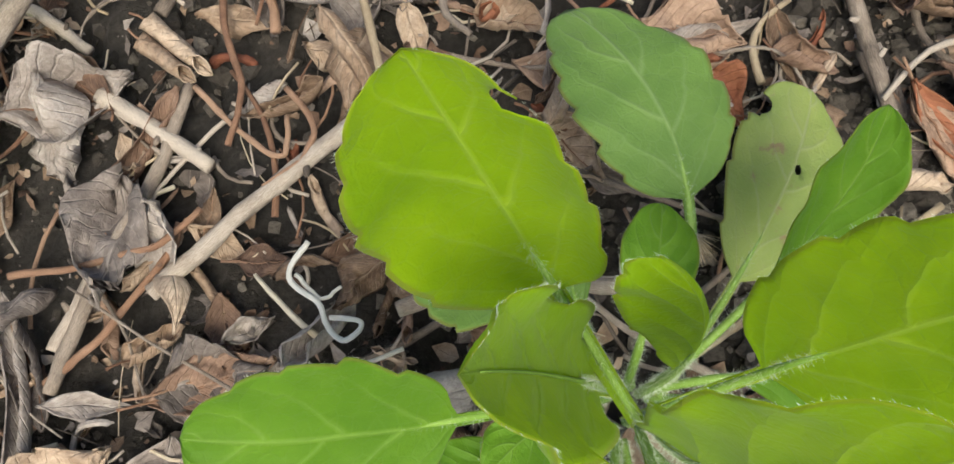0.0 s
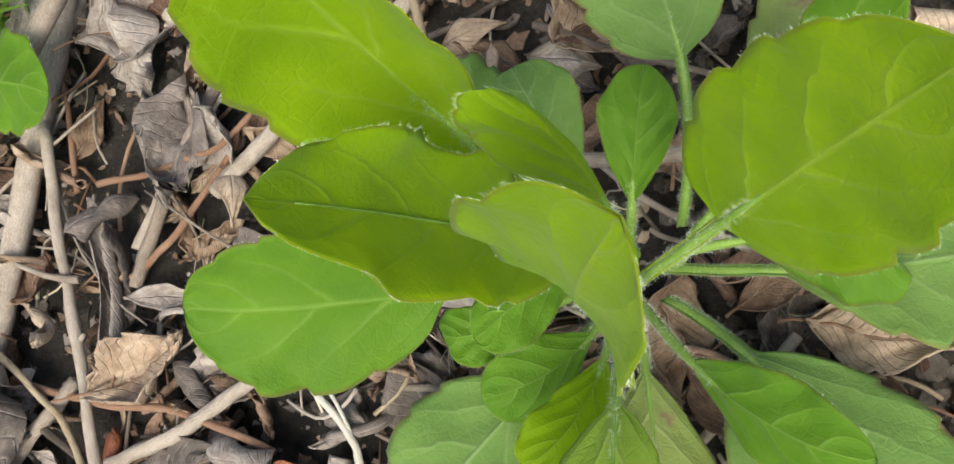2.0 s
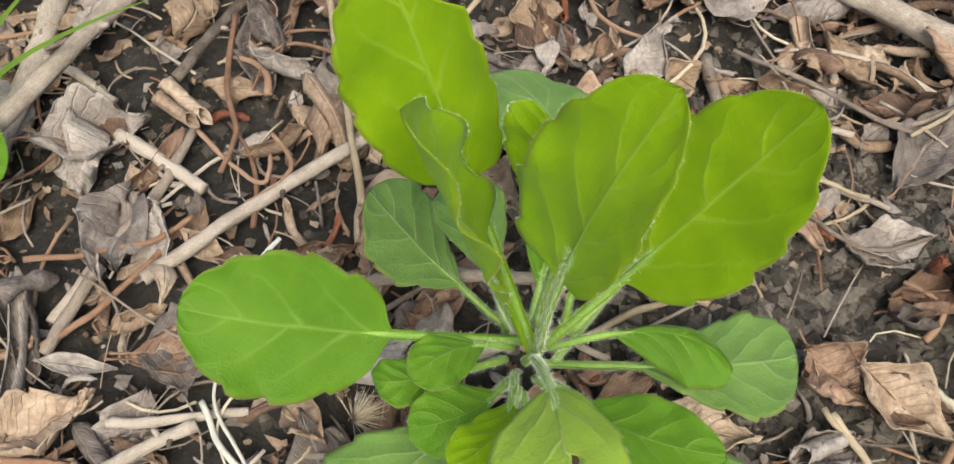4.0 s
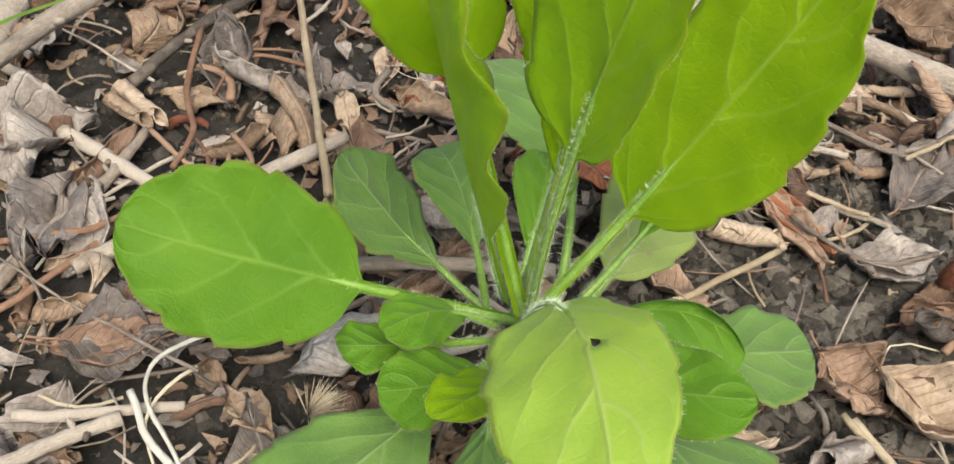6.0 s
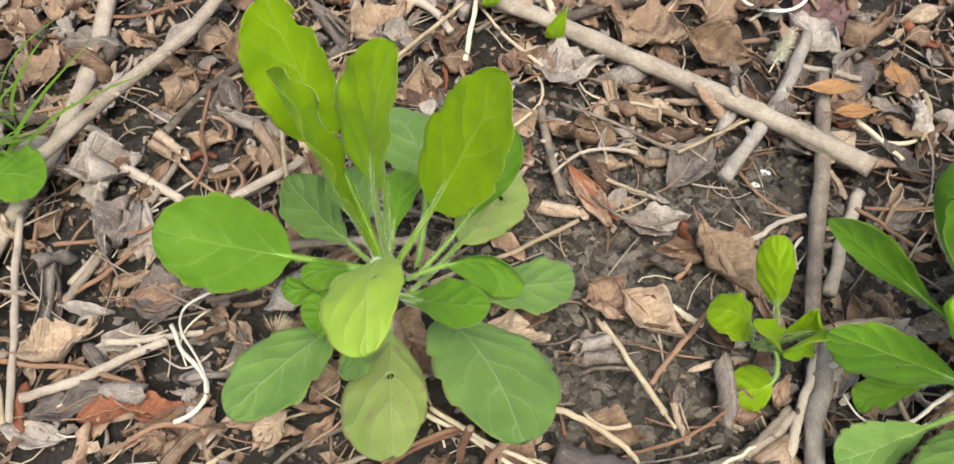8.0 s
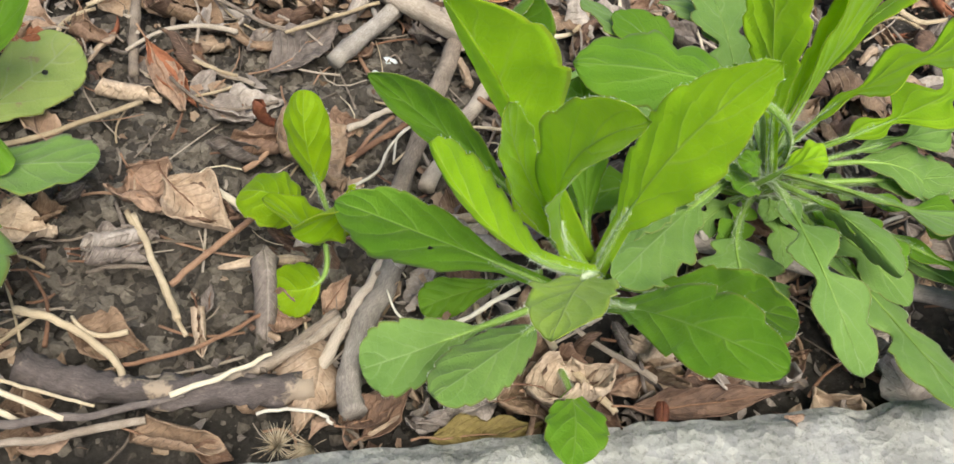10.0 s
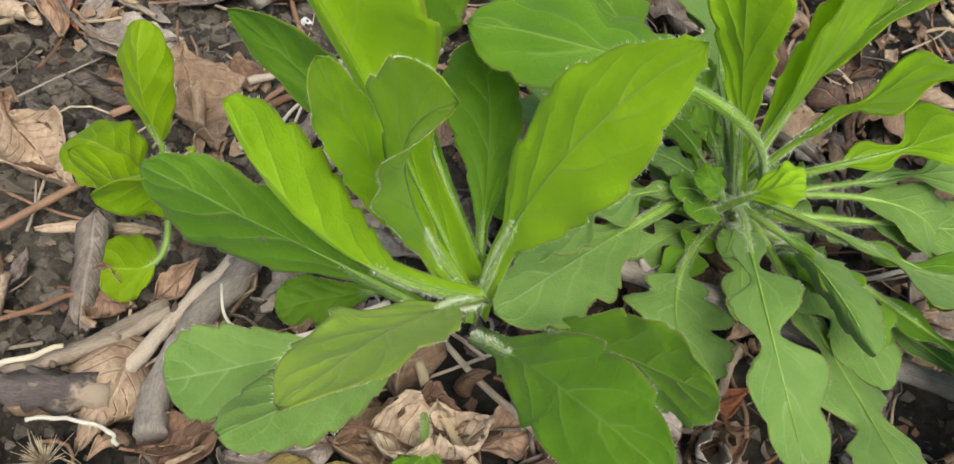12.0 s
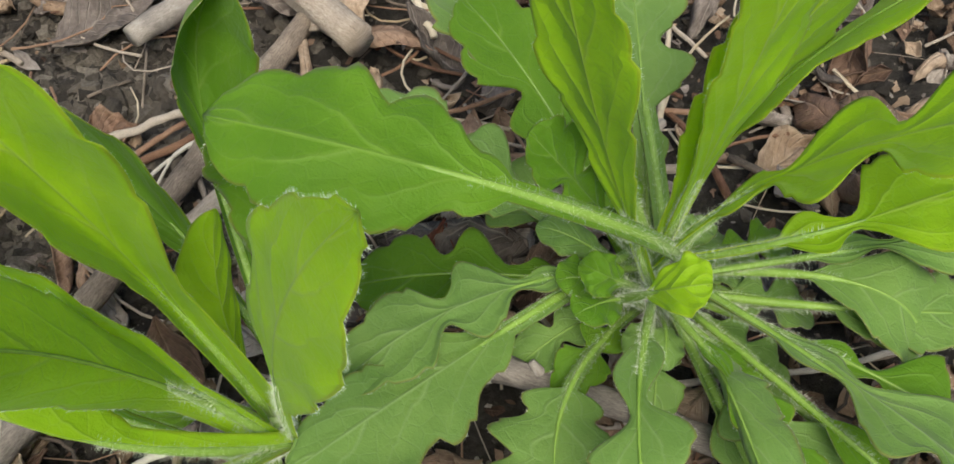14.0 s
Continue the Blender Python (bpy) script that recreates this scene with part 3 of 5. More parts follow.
grow(second, (346, -43, 58), (327, -83, 109), (309, -126, 150), (14, -1, 5), (-13, 4, -2), PALE_GREEN, teeth=4, tooth=0.08, pet=0.2, peak=1.05, tip=0.7, foot=0.2, wing=0.22, hairs=1.5)
grow(second, (342, -41, 41), (312, -72, 53), (283, -101, 67), (7, -10, -5), (-11, 9, -5), BLUISH, teeth=5, tooth=0.08, pet=0.31, peak=1.02, tip=0.51, foot=0.0, wing=0.1, hairs=1.5)
grow(second, (338, -40, 38), (283, -66, 41), (257, -74, 36), (4, -11, -9), (-5, 11, 9), BLUISH, teeth=5, tooth=0.08, pet=0.3, foot=0.0, wing=0.1, hairs=1.5)
grow(second, (330, -28, 38), (297, -28, 20), (280, -34, 15), (4, -6, -6), (-5, 7, 5), pet=0.2, foot=0.6, wing=0.1, hairs=1.5)
grow(second, (348, -46, 42), (365, -80, 88), (391, -112, 111), (7, 12, 8), (-8, -11, -5), GREEN, teeth=3, tooth=0.12, pet=0.2, peak=1.25, tip=0.55, foot=0.3, wing=0.22, hairs=1.5)
grow(second, (354, -36, 46), (390, -60, 70), (411, -78, 87), (-5, 8, 14), (8, -7, -15), GREEN, teeth=4, tooth=0.08, pet=0.2, peak=1.15, tip=0.6, foot=0.2, wing=0.2, hairs=1.5)
third = plant_at("weed_plant", "sprawling lobed-leaf green weed over a grey branch", "weed", "weeds in the bed")
grow(third, (440, 26, 57), (398, -3, 121), (330, 3, 127), (-2, -18, -5), (2, 21, 0), GREEN, teeth=5, tooth=0.1, lobes=0.3, pet=0.52, peak=1.3, tip=0.55, foot=0.0, wing=0.13)
grow(third, (430, 33, 46), (386, -11, 55), (351, -52, 68), (14, -13, -2), (-8, 9, 4), BLUISH, teeth=5, tooth=0.1, lobes=0.25, pet=0.36, foot=0.0, wing=0.15)
grow(third, (434, 29, 43), (388, 4, 59), (355, -28, 60), (8, -11, 2), (-8, 11, 2), BLUISH, teeth=5, tooth=0.1, lobes=0.75, pet=0.22, wing=0.1)
grow(third, (432, 24, 45), (456, -21, 69), (467, -45, 68), (10, 4, -1), (-6, -5, 2), GREEN, teeth=5, tooth=0.1, lobes=0.75, pet=0.22, wing=0.1)
grow(third, (437, 26, 42), (430, -40, 76), (449, -82, 52), (-13, -2, 2), (14, 4, 2), BLUISH, teeth=4, tooth=0.08, lobes=0.8, pet=0.2, foot=0.0, tip=0.45, wing=0.1)
grow(third, (425, 18, 41), (433, 4, 75), (444, 4, 82), (1, 9, 1), (1, -8, 1), MID, tooth=0.0, pet=0.35)
grow(third, (432, 25, 38), (422, 12, 64), (413, 14, 67), (-1, -6, -2), (2, 5, 2), GREEN, tooth=0.0, pet=0.35)
grow(third, (430, 30, 48), (411, 25, 84), (396, 26, 104), (-4, -7, -3), (5, 10, 6), GREEN, teeth=5, tooth=0.1, lobes=0.75, pet=0.22, wing=0.1)
grow(third, (432, 41, 41), (391, 86, 57), (357, 122, 59), (-13, -17, 11), (13, 15, -14), BLUISH, teeth=5, tooth=0.1, lobes=0.35, pet=0.3)
grow(third, (433, 23, 52), (465, 25, 109), (512, 15, 146), (7, 22, -4), (-10, -21, 7), MID, teeth=5, tooth=0.1, lobes=0.75, pet=0.22, wing=0.1)
grow(third, (434, 28, 46), (466, -38, 46), (484, -104, 62), (-19, -4, 5), (18, 3, -7), BLUISH, teeth=5, tooth=0.1, lobes=0.7, pet=0.3, foot=0.0, wing=0.12)
grow(third, (450, 7, 42), (451, -16, 68), (461, -52, 78), (3, -2, -11), (12, 3, -1), BLUISH, teeth=4, tooth=0.1, lobes=0.25, pet=0.25, tip=0.59, foot=0.0, wing=0.12)
grow(third, (436, 32, 41), (491, -20, 71), (514, -41, 67), (16, 10, -6), (-11, -14, 9), BLUISH, teeth=5, tooth=0.1, lobes=0.75, pet=0.22, wing=0.1)
grow(third, (449, 17, 36), (514, -42, 49), (549, -73, 51), (-11, -13, 2), (11, 13, 2), BLUISH, teeth=5, tooth=0.1, lobes=0.75, pet=0.22, wing=0.1)
grow(third, (448, 29, 44), (494, 23, 56), (508, 10, 40), (-5, -16, 2), (5, 16, 2), BLUISH)
grow(third, (433, 18, 54), (409, 21, 128), (393, 33, 185), (-9, 5, -6), (11, -9, 5), MID, teeth=6, tooth=0.1, pet=0.12, foot=0.9, wing=0.2)
grow(third, (434, 26, 50), (446, 45, 104), (472, 55, 161), (-14, -5, 9), (12, 10, -7), MID, teeth=6, tooth=0.1, pet=0.12, foot=0.9, wing=0.2)
grow(third, (436, 31, 50), (455, 50, 103), (499, 59, 149), (-4, -12, 6), (4, 12, -6), MID, teeth=6, tooth=0.1, pet=0.12, foot=0.9, wing=0.2)
grow(third, (435, 28, 51), (443, 35, 126), (447, 36, 190), (-10, -6, 1), (10, 6, -1), MID, teeth=6, tooth=0.1, pet=0.12, foot=0.9, wing=0.2)
grow(third, (446, 20, 44), (498, -8, 60), (530, -26, 48), (-8, -13, 2), (8, 13, 2), GREEN, teeth=4, tooth=0.1, lobes=0.85, pet=0.24, foot=0.0, wing=0.08, stem=0.0013)
grow(third, (444, 24, 40), (488, 20, 50), (523, 24, 50), (-2, -13, 1), (2, 13, 1), BLUISH, teeth=4, tooth=0.08, pet=0.45, foot=0.0, tip=0.45)
grow(third, (446, 16, 44), (505, -41, 60), (540, -66, 46), (-10, -12, 2), (10, 12, 2), GREEN, teeth=5, tooth=0.1, lobes=0.85, pet=0.24, foot=0.0, wing=0.08, stem=0.0013)
grow(third, (442, 28, 52), (490, 31, 84), (556, 74, 80), (-10, 15, 2), (10, -15, 2), MID, teeth=5, tooth=0.1, lobes=0.85, pet=0.24, foot=0.0, wing=0.08, stem=0.0013)
grow(third, (444, 26, 46), (508, 38, 62), (568, 60, 50), (-5, 13, 1), (5, -13, 1), BLUISH, teeth=5, tooth=0.1, lobes=0.85, pet=0.24, foot=0.0, wing=0.08, stem=0.0013)
grow(third, (446, 24, 36), (518, 24, 46), (572, 34, 34), (-2, 14, 1), (2, -14, 1), BLUISH, teeth=5, tooth=0.1, lobes=0.85, pet=0.24, foot=0.0, wing=0.08, stem=0.0013)
grow(third, (438, 36, 44), (421, 103, 60), (405, 135, 50), (-17, -7, 2), (17, 7, 2), BLUISH, teeth=4, tooth=0.1, lobes=0.4, pet=0.4, foot=0.0, wing=0.16)
grow(third, (436, 27, 46), (415, 25, 106), (398, 28, 168), (-8, 4, -2), (8, -5, 2), MID, teeth=6, tooth=0.1, pet=0.5, peak=0.9, foot=0.0, wing=0.2, stem=0.0032)
for k in range(15):
    # low lobed leaves and short young ones round the crown of the sprawling weed
    az, size = k * 2.4 + 0.5, (0.05, 0.095, 0.075, 0.03, 0.085)[k % 5] * (0.9 + 0.2 * ((k * 7) % 5) / 4)
    rise = (0.12, 0.25, 0.05, 0.5, 0.16)[(k * 3) % 5]
    if 3.3 < az % (2 * math.pi) < 5.3 and size > 0.06:
        size *= 0.55
    d, s = np.array((math.cos(az), math.sin(az), rise)), np.array((-math.sin(az), math.cos(az), 0.0))
    foot = np.array((437, 30, 24)) + d * 4
    half = size * 1000 * (0.19 if size > 0.04 else 0.26)
    grow(third, tuple(foot), tuple(foot + d * size * 520 + np.array((0, 0, 9))), tuple(foot + d * size * 1000 - np.array((0, 0, 4))), tuple(-s * half + np.array((0, 0, 2))), tuple(s * half + np.array((0, 0, 2))), BLUISH if k % 3 else GREEN, pet=0.22, teeth=5, tooth=0.1, lobes=0.75 if size > 0.04 else 0.0, hairs=0.5, stem=0.0013, wing=0.2)
grow(third, (432, 20, 34), (413, -18, 46), (418, -52, 45), (-19, 2, 0), (20, -3, 2), BLUISH, teeth=5, tooth=0.08, lobes=0.4, pet=0.42, peak=0.95, tip=0.5, foot=0.0, wing=0.1, stem=0.0013)
for k in range(13):
    # small spoon-shaped leaves standing over the crown
    az = k * 2.4 + 1.1
    if math.cos(az) > 0.6:
        continue
    reach, top = 22 + 6 * ((k * 5) % 4), 44 + 5 * ((k * 7) % 4)
    d, s = np.array((math.cos(az), math.sin(az), 0.0)), np.array((-math.sin(az), math.cos(az), 0.0))
    foot, half = np.array((438, 24, 34)) + d * 5, 5.0 + 0.7 * ((k * 3) % 4)
    end = foot + d * reach
    end[2] = top
    grow(third, tuple(foot), tuple((foot + end) / 2 + np.array((0, 0, 7))), tuple(end), tuple(-s * half), tuple(s * half), (BLUISH, GREEN)[k % 2], tooth=0.02, pet=0.4, peak=1.2, tip=0.55, foot=0.0, wing=0.1, stem=0.0011)
young = plant_at("weed_plant", "round-leaved green weed beside a tuft of grass", "weed", "weeds in the bed")
grow(young, (-246, 102, 13), (-214, 103, 22), (-184, 95, 25), (1, 21, 3), (-1, -20, -3))
broad = plant_at("weed_plant", "broad-leaved green weed at the bed's far corner", "weed", "weeds in the bed")
grow(broad, (-330, 260, -0), (-296, 202, 49), (-263, 144, 90), (-23, -31, -23), (23, 31, 23), GREEN)
low = plant_at("weed_plant", "low green leaf growing out over the kerb edge", "weed", "weeds in the bed")
grow(low, (336, -70, 30), (337, -94, 43), (333, -117, 47), (13, -1, -1), (-12, 1, 1))
sprout = plant_at("seedling", "tiny bright green sprout among dead leaves", "seedling")
grow(sprout, (91, 318, -1), (79, 290, -0), (93, 289, 23), (6, 0, 2), (-6, -0, 2), BRIGHT, stem=0.001)
grow(sprout, (138, 293, -1), (127, 263, -6), (134, 266, 18), (7, -1, 2), (-7, 1, 2), BRIGHT, stem=0.001)
seedling = plant_at("seedling", "small yellow-green seedling with oval leaves", "seedling")
grow(seedling, (242, 0, 28), (233, 3, 71), (231, 18, 92), (-9, 6, -5), (10, 4, -2), BRIGHT, tooth=0.02, stem=0.0014, pet=0.29, peak=1.1, tip=0.52, foot=0.0)
grow(seedling, (229, -3, 24), (221, -2, 47), (203, 3, 45), (-4, -15, -1), (4, 14, -3), BRIGHT, tooth=0.03, stem=0.0014, pet=0.26, peak=1.0, tip=0.42, foot=0.0)
grow(seedling, (228, -8, 29), (235, -22, 52), (217, -21, 72), (3, -10, 5), (3, 11, -1), BRIGHT, tooth=0.03, stem=0.0014, pet=0.28, peak=1.05, tip=0.45, foot=0.0)
grow(seedling, (239, -13, 32), (236, -27, 22), (214, -28, 20), (1, -10, -6), (-1, 14, 1), BRIGHT, tooth=0.04, stem=0.0014, pet=0.42, peak=1.1, tip=0.55, foot=0.0)
grow(seedling, (228, -10, 33), (250, -12, 59), (251, -18, 66), (-2, 5, 4), (4, -4, -4), BRIGHT, tooth=0.03, stem=0.0014, pet=0.2)
grow(seedling, (230, -11, 31), (249, -21, 66), (229, -36, 73), (1, -4, -13), (5, -6, 13), BRIGHT, tooth=0.03, stem=0.0014, pet=0.33, peak=1.1, tip=0.48, foot=0.0)


# ---- litter ----
rng = random.Random(11)


def dead_leaf_data(name, mat, length, width, curl, roll, crumple, seed, rows=12, cols=8):
    """Dry leaf, curled along its length and rolled across it; a thin shell with two sides."""
    verts, uvs, ns = [], [], []
    grid = np.zeros((rows + 1, cols + 1, 3))
    for i in range(rows + 1):
        u = i / rows
        f = max(math.sin(math.pi * u ** 0.8), 0.0) ** 1.15 * (1.05 + 0.12 * lump((seed, u * 2, 3), 1.0)) + 0.02
        f *= 1 + 0.16 * lump((u * 5, seed, 0), 1.0)
        torn = 0.35 * max(0.0, lump((u * 9, seed + 40, 1), 1.0)), 0.35 * max(0.0, lump((u * 9, seed + 70, 2), 1.0))
        tube_like = abs(roll) > 1.75
        for k in range(cols + 1):
            v = 2 * k / cols - 1
            v *= 1 - torn[k > cols / 2] * (0.5 if tube_like else 1)
            y = 0.5 * width * f * v
            ang = roll * v * (0.6 + 0.4 * f)
            rad = 0.5 * width * f / max(abs(roll), 0.05)
            if tube_like:
                # a roll keeps its bore along its length, narrowing to one end, and its edge overlaps
                ang = 1.25 * roll * v * min(1.0, 1.7 * f)
                rad = 0.5 * width / abs(roll) * (0.62 - 0.24 * u + 0.12 * abs(v))
            yy, zz = (rad * math.sin(ang), rad * (1 - math.cos(ang))) if abs(roll) > 0.05 else (y, 0)
            x = (u - 0.5) * length
            ca = curl * (u - 0.5)
            cr = length / max(abs(curl), 0.05)
            if abs(curl) > 0.05:
                x, zc = (cr - zz) * math.sin(ca), cr - (cr - zz) * math.cos(ca)
                zz = zc
            p = np.array((x, yy, zz))
            q = (u * 2.2 + seed, v * 1.1, seed * 0.37)
            p += (0.3 if tube_like else 1.0) * crumple * width * np.array((0.3 * lump(q, 1.7), 0.3 * lump((q[1], q[0], q[2]), 1.7), lump(q, 1.3) + 0.9 * (0.3 - abs(lump(q, 2.6))) + 0.35 * lump(q, 5.1)))
            grid[i, k] = p
            uvs.append((u, k / cols))
    du, dv = np.gradient(grid, axis=0), np.gradient(grid, axis=1)
    n = unit(np.cross(du, dv)).reshape(-1, 3)
    vs = grid.reshape(-1, 3)
    w = cols + 1
    faces = [(i * w + k, i * w + k + 1, (i + 1) * w + k + 1, (i + 1) * w + k) for i in range(rows) for k in range(cols)]
    o = len(vs)
    loop = [k for k in range(w)] + [i * w + cols for i in range(1, rows + 1)] + [rows * w + k for k in range(cols - 1, -1, -1)] + [i * w for i in range(rows - 1, 0, -1)]
    low = [tuple(x + o for x in q[::-1]) for q in faces]
    rimf = [(y, x, x + o, y + o) for x, y in zip(loop, loop[1:] + loop[:1])]
    allv = np.vstack([vs, vs - n * 0.0004])
    return allv, faces + low + rimf, uvs + uvs


def data_of(name, verts, faces, uvs, mat):
    me = bpy.data.meshes.new(name)
    me.from_pydata([tuple(v) for v in verts], [], faces)
    layer = me.uv_layers.new(name="UVMap")
    idx = np.zeros(len(me.loops), dtype=np.int32)
    me.loops.foreach_get("vertex_index", idx)
    layer.data.foreach_set("uv", np.asarray(uvs, dtype=np.float32)[idx].ravel())
    me.materials.append(mat)
    me.polygons.foreach_set("use_smooth", [True] * len(me.polygons))
    return me


LEAF_LABELS = {"tan": "curled tan dead leaf lying on the litter", "brown": "crumpled brown dead leaf on the soil", "grey": "weathered grey-brown dead leaf on the soil", "red": "rusty red-brown dead leaf in the litter"}
KINDS = [("tan", TAN), ("brown", BROWN), ("grey", GREY), ("red", RED)]
POOL = []
for i in range(60):
    kind, mat = KINDS[rng.choices((0, 1, 2, 3), (30, 36, 26, 8))[0]]
    length = rng.uniform(0.02, 0.055)
    width = length * rng.uniform(0.35, 0.8)
    v, f, uv = dead_leaf_data("dead_leaf", mat, length, width, rng.choice((1, -1)) * rng.uniform(0.5, 2.6), rng.choice((1, 1, -1)) * rng.choice((rng.uniform(0.6, 1.7), rng.uniform(1.9, 3.2))), rng.uniform(0.16, 0.42), i * 3.7)
    POOL.append((kind, data_of("dead_leaf", v, f, uv, mat), v, f, uv, mat, length))


def drop_leaf(x, y, lift, which=None):
    kind, data, v, f, uv, mat, length = POOL[which if which is not None else rng.randrange(len(POOL))]
    mtx = pose(x, y, 0, rng.gauss(0, 22) + rng.choice((0, 0, 180)), rng.gauss(0, 22), rng.uniform(0, 360))
    mtx = mtx @ Matrix.Scale(rng.uniform(0.45, 1.1), 4)
    low = min((mtx @ Vector(p)).z for p in v[:117:4])
    mtx.translation.z = ground_z(x, y) - low - 0.003 + lift
    return kind, data, mtx


def scatter_leaves():
    spots = []
    for _ in range(200):
        x, y = rng.uniform(-0.32, 0.6), rng.uniform(-0.085, 0.5)
        if rng.random() < bare(x, y):
            continue
        kind, data, mtx = drop_leaf(x, y, rng.uniform(0, 0.008))
        ob = new("dead_leaf", data)
        ob.matrix_world = mtx
        tagged(ob, LEAF_LABELS[kind], "dead leaf", "dead leaves on the bed")
    groups = {}
    for _ in range(4200):
        x, y = rng.uniform(-0.5, 0.95), rng.uniform(-0.1, 0.85)
        if rng.random() < bare(x, y) * 0.9:
            continue
        which = rng.randrange(len(POOL))
        kind, data, mtx = drop_leaf(x, y, rng.uniform(-0.003, 0.004), which)
        vs, fs, us = groups.setdefault(kind, ([], [], []))
        o = len(vs)
        vs.extend(tuple(mtx @ Vector(p)) for p in POOL[which][2])
        fs.extend(tuple(q + o for q in face) for face in POOL[which][3])
        us.extend(POOL[which][4])
    for kind, mat in KINDS:
        vs, fs, us = groups[kind]
        ob = mesh_object("leaf_litter", vs, fs, mat, None, us)
        tagged(ob, "layer of small broken dead leaves on soil", "leaf litter", kind="stuff")


scatter_leaves()


def twig(x0, y0, x1, y1, r0, r1, lift=0.004, mat=None, bend=0.01, label="dry grey-brown twig lying on the litter", name="twig", n=18, z0=None, z1=None, knots=0.35, group="twigs on the bed", seed=None):
    """A stick from one place to another on the bed."""
    seed = seed if seed is not None else rng.uniform(0, 99)
    a, c = np.array((x0, y0)), np.array((x1, y1))
    size = np.linalg.norm(c - a)
    side = np.array((-(c - a)[1], (c - a)[0])) / max(size, 1e-6)
    path, rad = [], []
    za = ground_z(x0, y0) + lift if z0 is None else z0
    zb = ground_z(x1, y1) + lift if z1 is None else z1
    for i in range(n):
        s = i / (n - 1)
        p = a + (c - a) * s + side * (bend * math.sin(math.pi * s) + 0.012 * size * lump((s * 4, seed, 0), 1.0))
        r = r0 + (r1 - r0) * s
        path.append((p[0], p[1], za + (zb - za) * s + 0.02 * size * lump((s * 3, seed, 5), 1.0) + r * 0.5))
        rad.append(r * (1 + 0.12 * lump((s * 9, seed, 9), 1.0)))
    v, f, uv = tube(path, rad, 9 if r0 > 0.003 else 6, knots * 0.4, seed)
    ob = mesh_object(name, v, f, mat or TWIG, None, uv)
    return tagged(ob, label, "twig" if name == "twig" else name.replace("_", " "), group)


def stick(name, mat, r0, r1, lift, *marks):
    """A stick through several places on the bed, in millimetres, smooth between them."""
    marks = np.array(marks, float) / 1000
    seed = rng.uniform(0, 99)
    k = len(marks)
    ext = np.vstack([2 * marks[0] - marks[1], marks, 2 * marks[-1] - marks[-2]])
    path, rad = [], []
    steps = 7
    for i in range(k - 1):
        p0, p1, p2, p3 = ext[i:i + 4]
        for j in range(steps + (i == k - 2)):
            s = j / steps
            p = 0.5 * (2 * p1 + (p2 - p0) * s + (2 * p0 - 5 * p1 + 4 * p2 - p3) * s * s + (3 * p1 - p0 - 3 * p2 + p3) * s ** 3)
            g = (i + s) / (k - 1)
            r = (r0 + (r1 - r0) * g) / 1000 * (1 + 0.1 * lump((g * 7, seed, 2), 1.0))
            p = p + 0.0012 * np.array((lump((g * 6, seed, 4), 1.0), lump((g * 6, seed, 6), 1.0)))
            path.append((p[0], p[1], ground_z(p[0], p[1]) + lift / 1000))
            rad.append(r)
    v, f, uv = tube(path, rad, 14 if r0 > 3 else 8, 0.9 if name == "log" else 0.3, seed)
    ob = mesh_object(name, v, f, mat, None, uv)
    # broken side shoots on the thicker sticks
    if r0 > 2.2:
        for q in range(2):
            i = rng.randrange(3, len(path) - 3)
            d = unit(np.array((rng.gauss(0, 1), rng.gauss(0, 1), abs(rng.gauss(0.4, 0.4)))))
            p = np.array(path[i])
            vv, ff, uu = tube([p, p + d * rad[i] * 1.5, p + d * rad[i] * 2.2], [rad[i] * 0.5, rad[i] * 0.42, rad[i] * 0.25], 7, 0.3, seed)
            mesh_object("knot", vv, ff, mat, ob, uu)
    words = {"branch": "long dry grey-brown branch lying across the bed", "log": "thick dark bark-covered stick on the soil", "stick": "weathered dry stick lying on the litter", "ribbon": "curly pale dry plant strip on the litter", "straw": "bleached dry straw stem on the litter", "twig": "thin dry twig lying on the litter"}
    if mat == RUST_TWIG:
        words["twig"] = "thin reddish-brown dry stem on the litter"
    tagged(ob, words[name], name, name + " pieces on the bed")


stick('branch', TWIG, 6.5, 6.3, 18, (11, 361), (74, 308), (144, 264), (226, 208), (268, 176), (324, 132))
stick('branch', TWIG, 3.7, 5.4, 12, (132, 283), (174, 304), (244, 326), (301, 342), (386, 361))
stick('stick', GREYWOOD, 4.8, 4.4, 12, (233, 126), (260, 168), (289, 220), (312, 272))
stick('stick', TWIG, 4.8, 4.2, 12, (314, 228), (299, 152), (281, 78), (271, 34), (261, -5))
stick('stick', GREYWOOD, 4.9, 5.0, 10, (272, -0), (264, -26), (255, -52), (252, -74), (255, -88))
stick('stick', TWIG, 2.6, 2.8, 9, (266, -3), (256, -28), (246, -51), (238, -73))
stick('stick', TWIG, 3.8, 4.0, 6, (317, 120), (298, 80), (283, 39))
stick('branch', TWIG, 3.6, 4.9, 30, (-266, 24), (-231, 69), (-200, 129), (-169, 194), (-132, 264), (-111, 336))
stick('branch', TWIG, 4.9, 6.6, 8, (-235, -52), (-224, -0), (-215, 101), (-211, 167), (-216, 260), (-231, 376))
stick('twig', TWIG, 2.5, 2.1, 10, (-211, 92), (-194, 38), (-175, -13), (-160, -58))
stick('twig', TWIG, 2.7, 2.5, 6, (-159, 23), (-146, 70), (-131, 106), (-123, 139))
